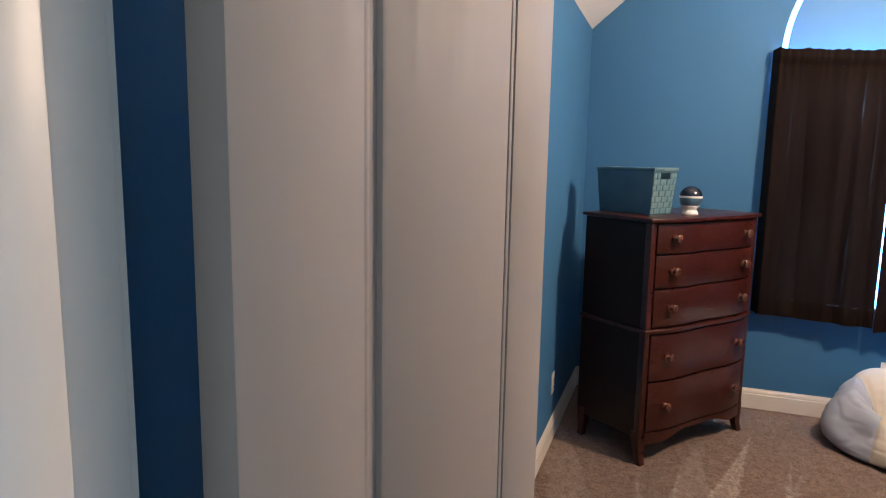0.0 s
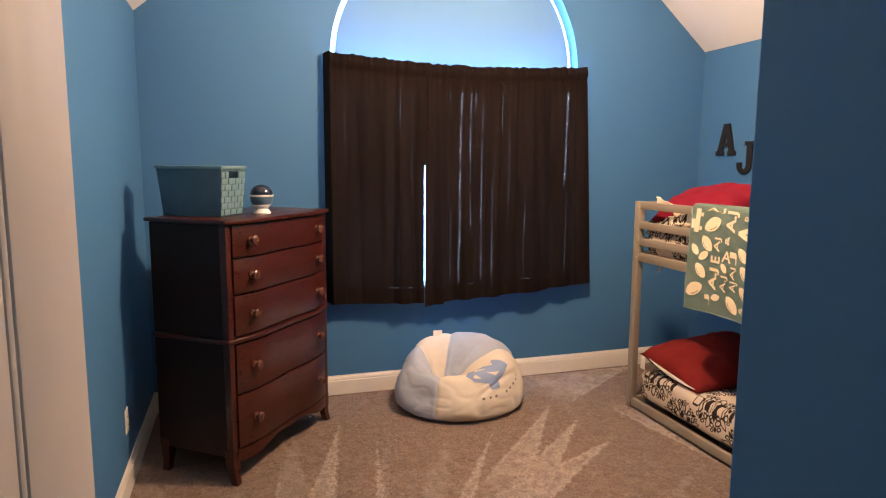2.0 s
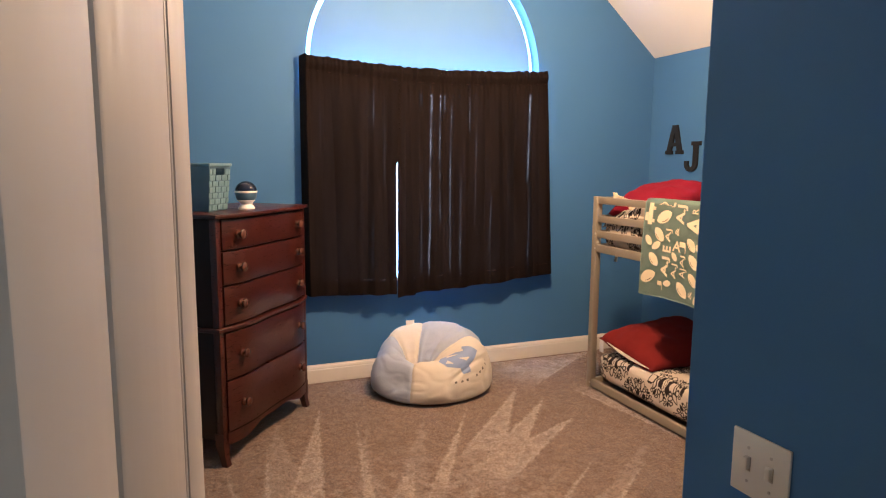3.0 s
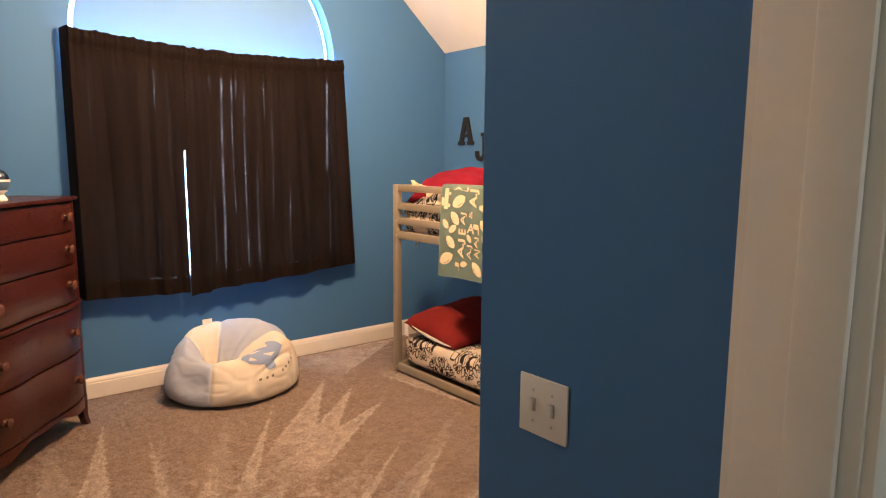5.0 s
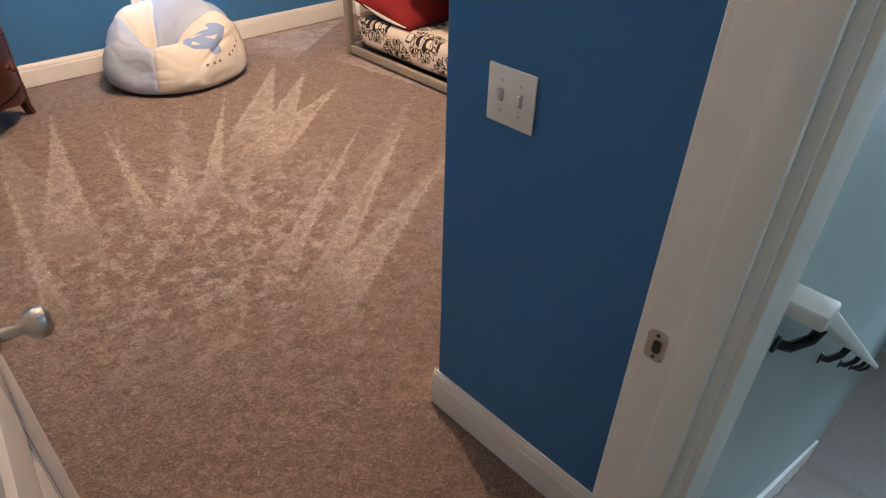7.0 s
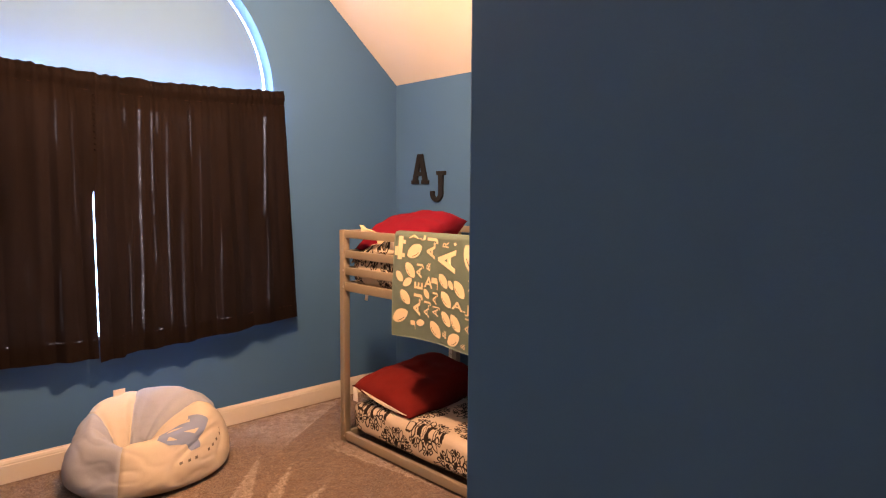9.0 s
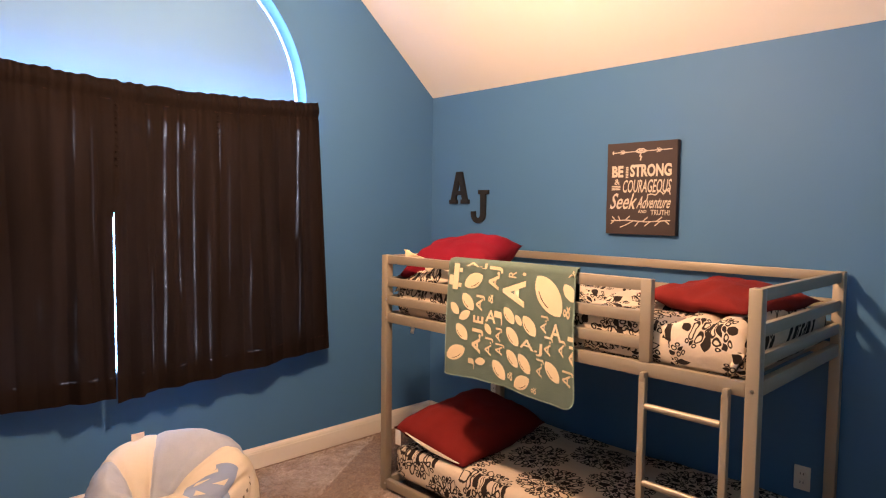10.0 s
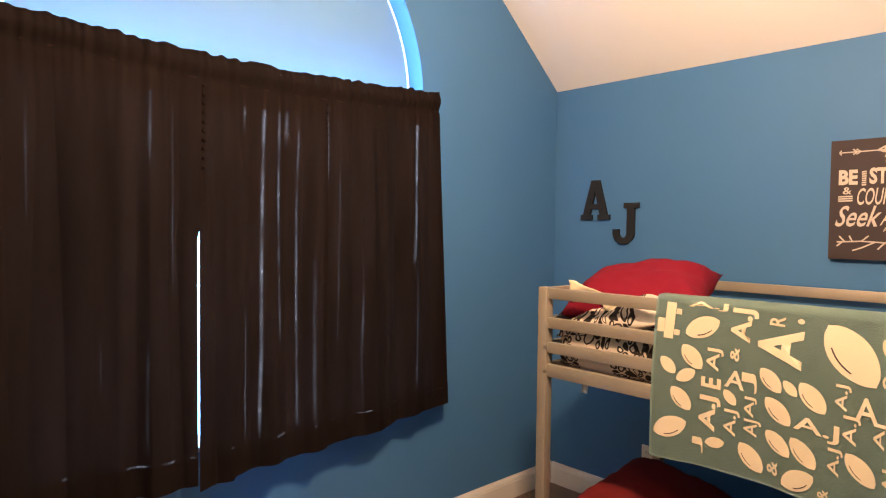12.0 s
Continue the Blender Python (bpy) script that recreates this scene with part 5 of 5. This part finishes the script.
def on_canvas(name, bm, label="chalk-white lettering"):
    """Flat print in canvas metres, x to the right, y up from the lower left."""
    bmesh.ops.triangulate(bm, faces=list(bm.faces))
    for v in bm.verts:
        v.co = (XE - 0.0362, PY0 - v.co.x, PZ0 + v.co.y)
    return part(name, bm, M_letter, pic, label, smooth=False)


def placed_text(txt, x, y, w, h, slant=0.0, bold=0.012):
    bm = fit_bm(text_bm(txt, 0.1, bold), w * PW, h * PH)
    for v in bm.verts:
        v.co = (v.co.x + x * PW + slant * v.co.y, v.co.y + y * PH, 0)
    return on_canvas("lettering", bm)


placed_text("BE", 0.08, 0.625, 0.17, 0.125, 0.0, 0.045)
placed_text("STRONG", 0.35, 0.625, 0.58, 0.135, 0.0, 0.040)
placed_text("&", 0.12, 0.545, 0.08, 0.06)
placed_text("COURAGEOUS", 0.24, 0.455, 0.68, 0.14, 0.12)
placed_text("Seek", 0.05, 0.275, 0.38, 0.175, 0.30)
placed_text("Adventure", 0.45, 0.285, 0.46, 0.13, 0.30)
placed_text("AND", 0.48, 0.235, 0.12, 0.035)
placed_text("TRUTH!", 0.66, 0.215, 0.26, 0.055)


def strokes(lines, wide):
    bm = bmesh.new()
    for pts in lines:
        for (x0, y0), (x1, y1) in zip(pts, pts[1:]):
            a, b = Vector((x0 * PW, y0 * PH)), Vector((x1 * PW, y1 * PH))
            n = Vector((-(b - a).y, (b - a).x)).normalized() * wide / 2
            bm.faces.new([bm.verts.new((*p, 0)) for p in (a + n, a - n, b - n, b + n)])
    return bm


on_canvas("arrow_print", strokes([[(0.08, 0.895), (0.93, 0.905)], [(0.10, 0.915), (0.08, 0.895), (0.10, 0.875)], [(0.20, 0.92), (0.24, 0.897), (0.20, 0.875)], [(0.23, 0.92), (0.27, 0.898), (0.23, 0.876)], [(0.72, 0.925), (0.76, 0.903), (0.72, 0.88)], [(0.75, 0.925), (0.79, 0.904), (0.75, 0.882)]], 0.005), "chalk-white arrow")
on_canvas("feather_print", strokes([[(0.42, 0.90), (0.47, 0.925), (0.53, 0.925), (0.58, 0.90), (0.53, 0.885), (0.47, 0.885), (0.42, 0.90)], [(0.47, 0.91), (0.53, 0.91)], [(0.50, 0.88), (0.48, 0.84), (0.51, 0.845), (0.49, 0.80)]], 0.007), "chalk-white ornament")
on_canvas("branch_print", strokes([[(0.08, 0.145), (0.3, 0.155), (0.6, 0.14), (0.93, 0.16)], [(0.15, 0.15), (0.10, 0.195)], [(0.22, 0.15), (0.19, 0.20)], [(0.3, 0.155), (0.36, 0.20)], [(0.42, 0.15), (0.30, 0.10), (0.22, 0.075)], [(0.5, 0.145), (0.44, 0.09)], [(0.55, 0.145), (0.62, 0.19)], [(0.66, 0.145), (0.58, 0.095)], [(0.75, 0.15), (0.82, 0.195)], [(0.8, 0.15), (0.72, 0.10)], [(0.86, 0.155), (0.92, 0.12)], [(0.13, 0.148), (0.08, 0.11)]], 0.006), "chalk-white branch")
on_canvas("mountain_print", strokes([[(0.60, 0.425), (0.66, 0.44), (0.72, 0.425), (0.78, 0.475), (0.83, 0.435), (0.90, 0.50), (0.92, 0.43)]], 0.006), "chalk-white mountains")
for x, w, y, n in ((0.285, 0.04, 0.62, 7), (0.08, 0.13, 0.49, 3)):
    for i in range(n):
        on_canvas("small_print", strokes([[(x, y + 0.018 * i), (x + w, y + 0.002 + 0.018 * i)]], 0.006), "chalk-white small line")

# ---- ceiling light ----
cl = thing("ceiling_light", "nickel ceiling light fitting hanging from the vault, switched on", "ceiling light", pose(1.52, 2.66, TOP))
part("canopy", lathe([(0.001, TOP), (0.07, TOP - 0.001), (0.068, TOP - 0.03), (0.02, TOP - 0.05), (0.012, TOP - 0.07), (0.012, 2.71), (0.11, 2.70), (0.115, 2.68), (0.001, 2.675)], 32, at=(1.52, 2.66, 0)), M_steel, cl)

# ---- the hall and the stair ----
hall_planks = structure("floor_hall", boxes(((-1.3, -1.5, -0.05), (0.66, YD0 + 0.08, -0.006))), M_slot, "grey wooden plank floor of the hall", "floor")
for i in range(13):
    y0 = -1.5 + i * 0.127
    off = (i * 0.53) % 1.2
    x = -1.3 - off
    while x < 0.66:
        a, b = max(-1.3, x), min(0.66, x + 1.2)
        if b - a > 0.02:
            part("plank", boxes(((a + 0.001, y0 + 0.001, -0.012), (b - 0.001, min(y0 + 0.126, YD0 + 0.075), 0.0)), bevel=0.001), M_plank, hall_planks)
        x += 1.2
structure("wall_hall_west", boxes(((-1.42, -1.5, 0), (-1.3, YD0 + 0.08, 2.6))), M_hall, "grey-green painted hall wall", "wall", smooth=False)
structure("wall_hall_south", boxes(((-1.42, -1.62, -2.6), (4.9, -1.5, 2.6))), M_hall, "grey-green painted hall wall opposite the door", "wall", smooth=False)
structure("wall_stair_end", boxes(((4.9, -1.62, -2.6), (5.02, YD1, -0.1)), ((4.9, -1.62, 1.7), (5.02, YD1, 2.6)), ((4.9, -1.62, -0.1), (5.02, -1.0, 1.7)), ((4.9, 0.0, -0.1), (5.02, YD1, 1.7))), M_hall, "grey-green wall at the foot of the stairs with a window", "wall", smooth=False)
structure("ceiling_hall", boxes(((-1.42, -1.62, 2.44), (5.02, YD0, 2.6))), M_ceil, "white flat hall ceiling", "ceiling", smooth=False)
structure("floor_lower", boxes(((0.66, -1.5, -2.66), (4.9, YD0, -1.98))), M_plank, "brown wooden floor at the foot of the stairs", "floor", smooth=False)
stairs = thing("staircase", "grey wooden stairs going down beside the hall wall", "staircase", pose(0.66, -0.4, -0.9))
for i in range(10):
    x, z = 0.66 + i * 0.262, -0.182 * (i + 1)
    part("riser", boxes(((x, -0.86, z), (x + 0.018, YD0 - 0.016, z + 0.152))), M_white, stairs)
    part("tread", boxes(((x - 0.02, -0.86, z - 0.03), (x + 0.28, YD0 - 0.016, z)), bevel=0.006), M_plank, stairs)
part("skirt_board", prism([(0.66, -0.30), (0.66, 0.13), (0.72, 0.13), (3.35, -1.70), (3.35, -1.98), (3.0, -1.98)], YD0 - 0.015, YD0 - 0.001, 'y'), M_white, stairs, "cream skirt board")
rail = thing("handrail", "white wooden handrail on dark wall brackets above the stairs", "handrail", pose(0.7, 0.06, 0.9))
RSL = -0.74
bm = bmesh.new()
box(bm, (0.0, -0.024, -0.013), (4.2, 0.024, 0.013), 0.005, 3)
bm.transform(Matrix.Translation((0.690, 0.098, 0.965)) @ Matrix.Rotation(-math.atan(RSL), 4, 'Y'))
part("rail", bm, M_white, rail)
part("wall_return", boxes(((0.664, 0.074, 0.954), (0.710, YD0, 0.980)), bevel=0.005), M_white, rail)
for x in (0.84, 1.45, 2.06, 2.67, 3.28):
    z = 0.965 + RSL * (x - 0.690) - 0.022
    b = part("bracket", tube([(x - 0.05, YD0, z - 0.020), (x - 0.03, 0.122, z - 0.030), (x + 0.01, 0.104, z - 0.028), (x + 0.02, 0.098, z - 0.004)], 0.009, 10), M_iron, rail, "dark metal bracket")
    part("rosette", lathe([(0.016, 0), (0.015, 0.004), (0.009, 0.006)], 16, 'y', (x - 0.05, YD0 - 0.0005, z - 0.020)), M_iron, b)
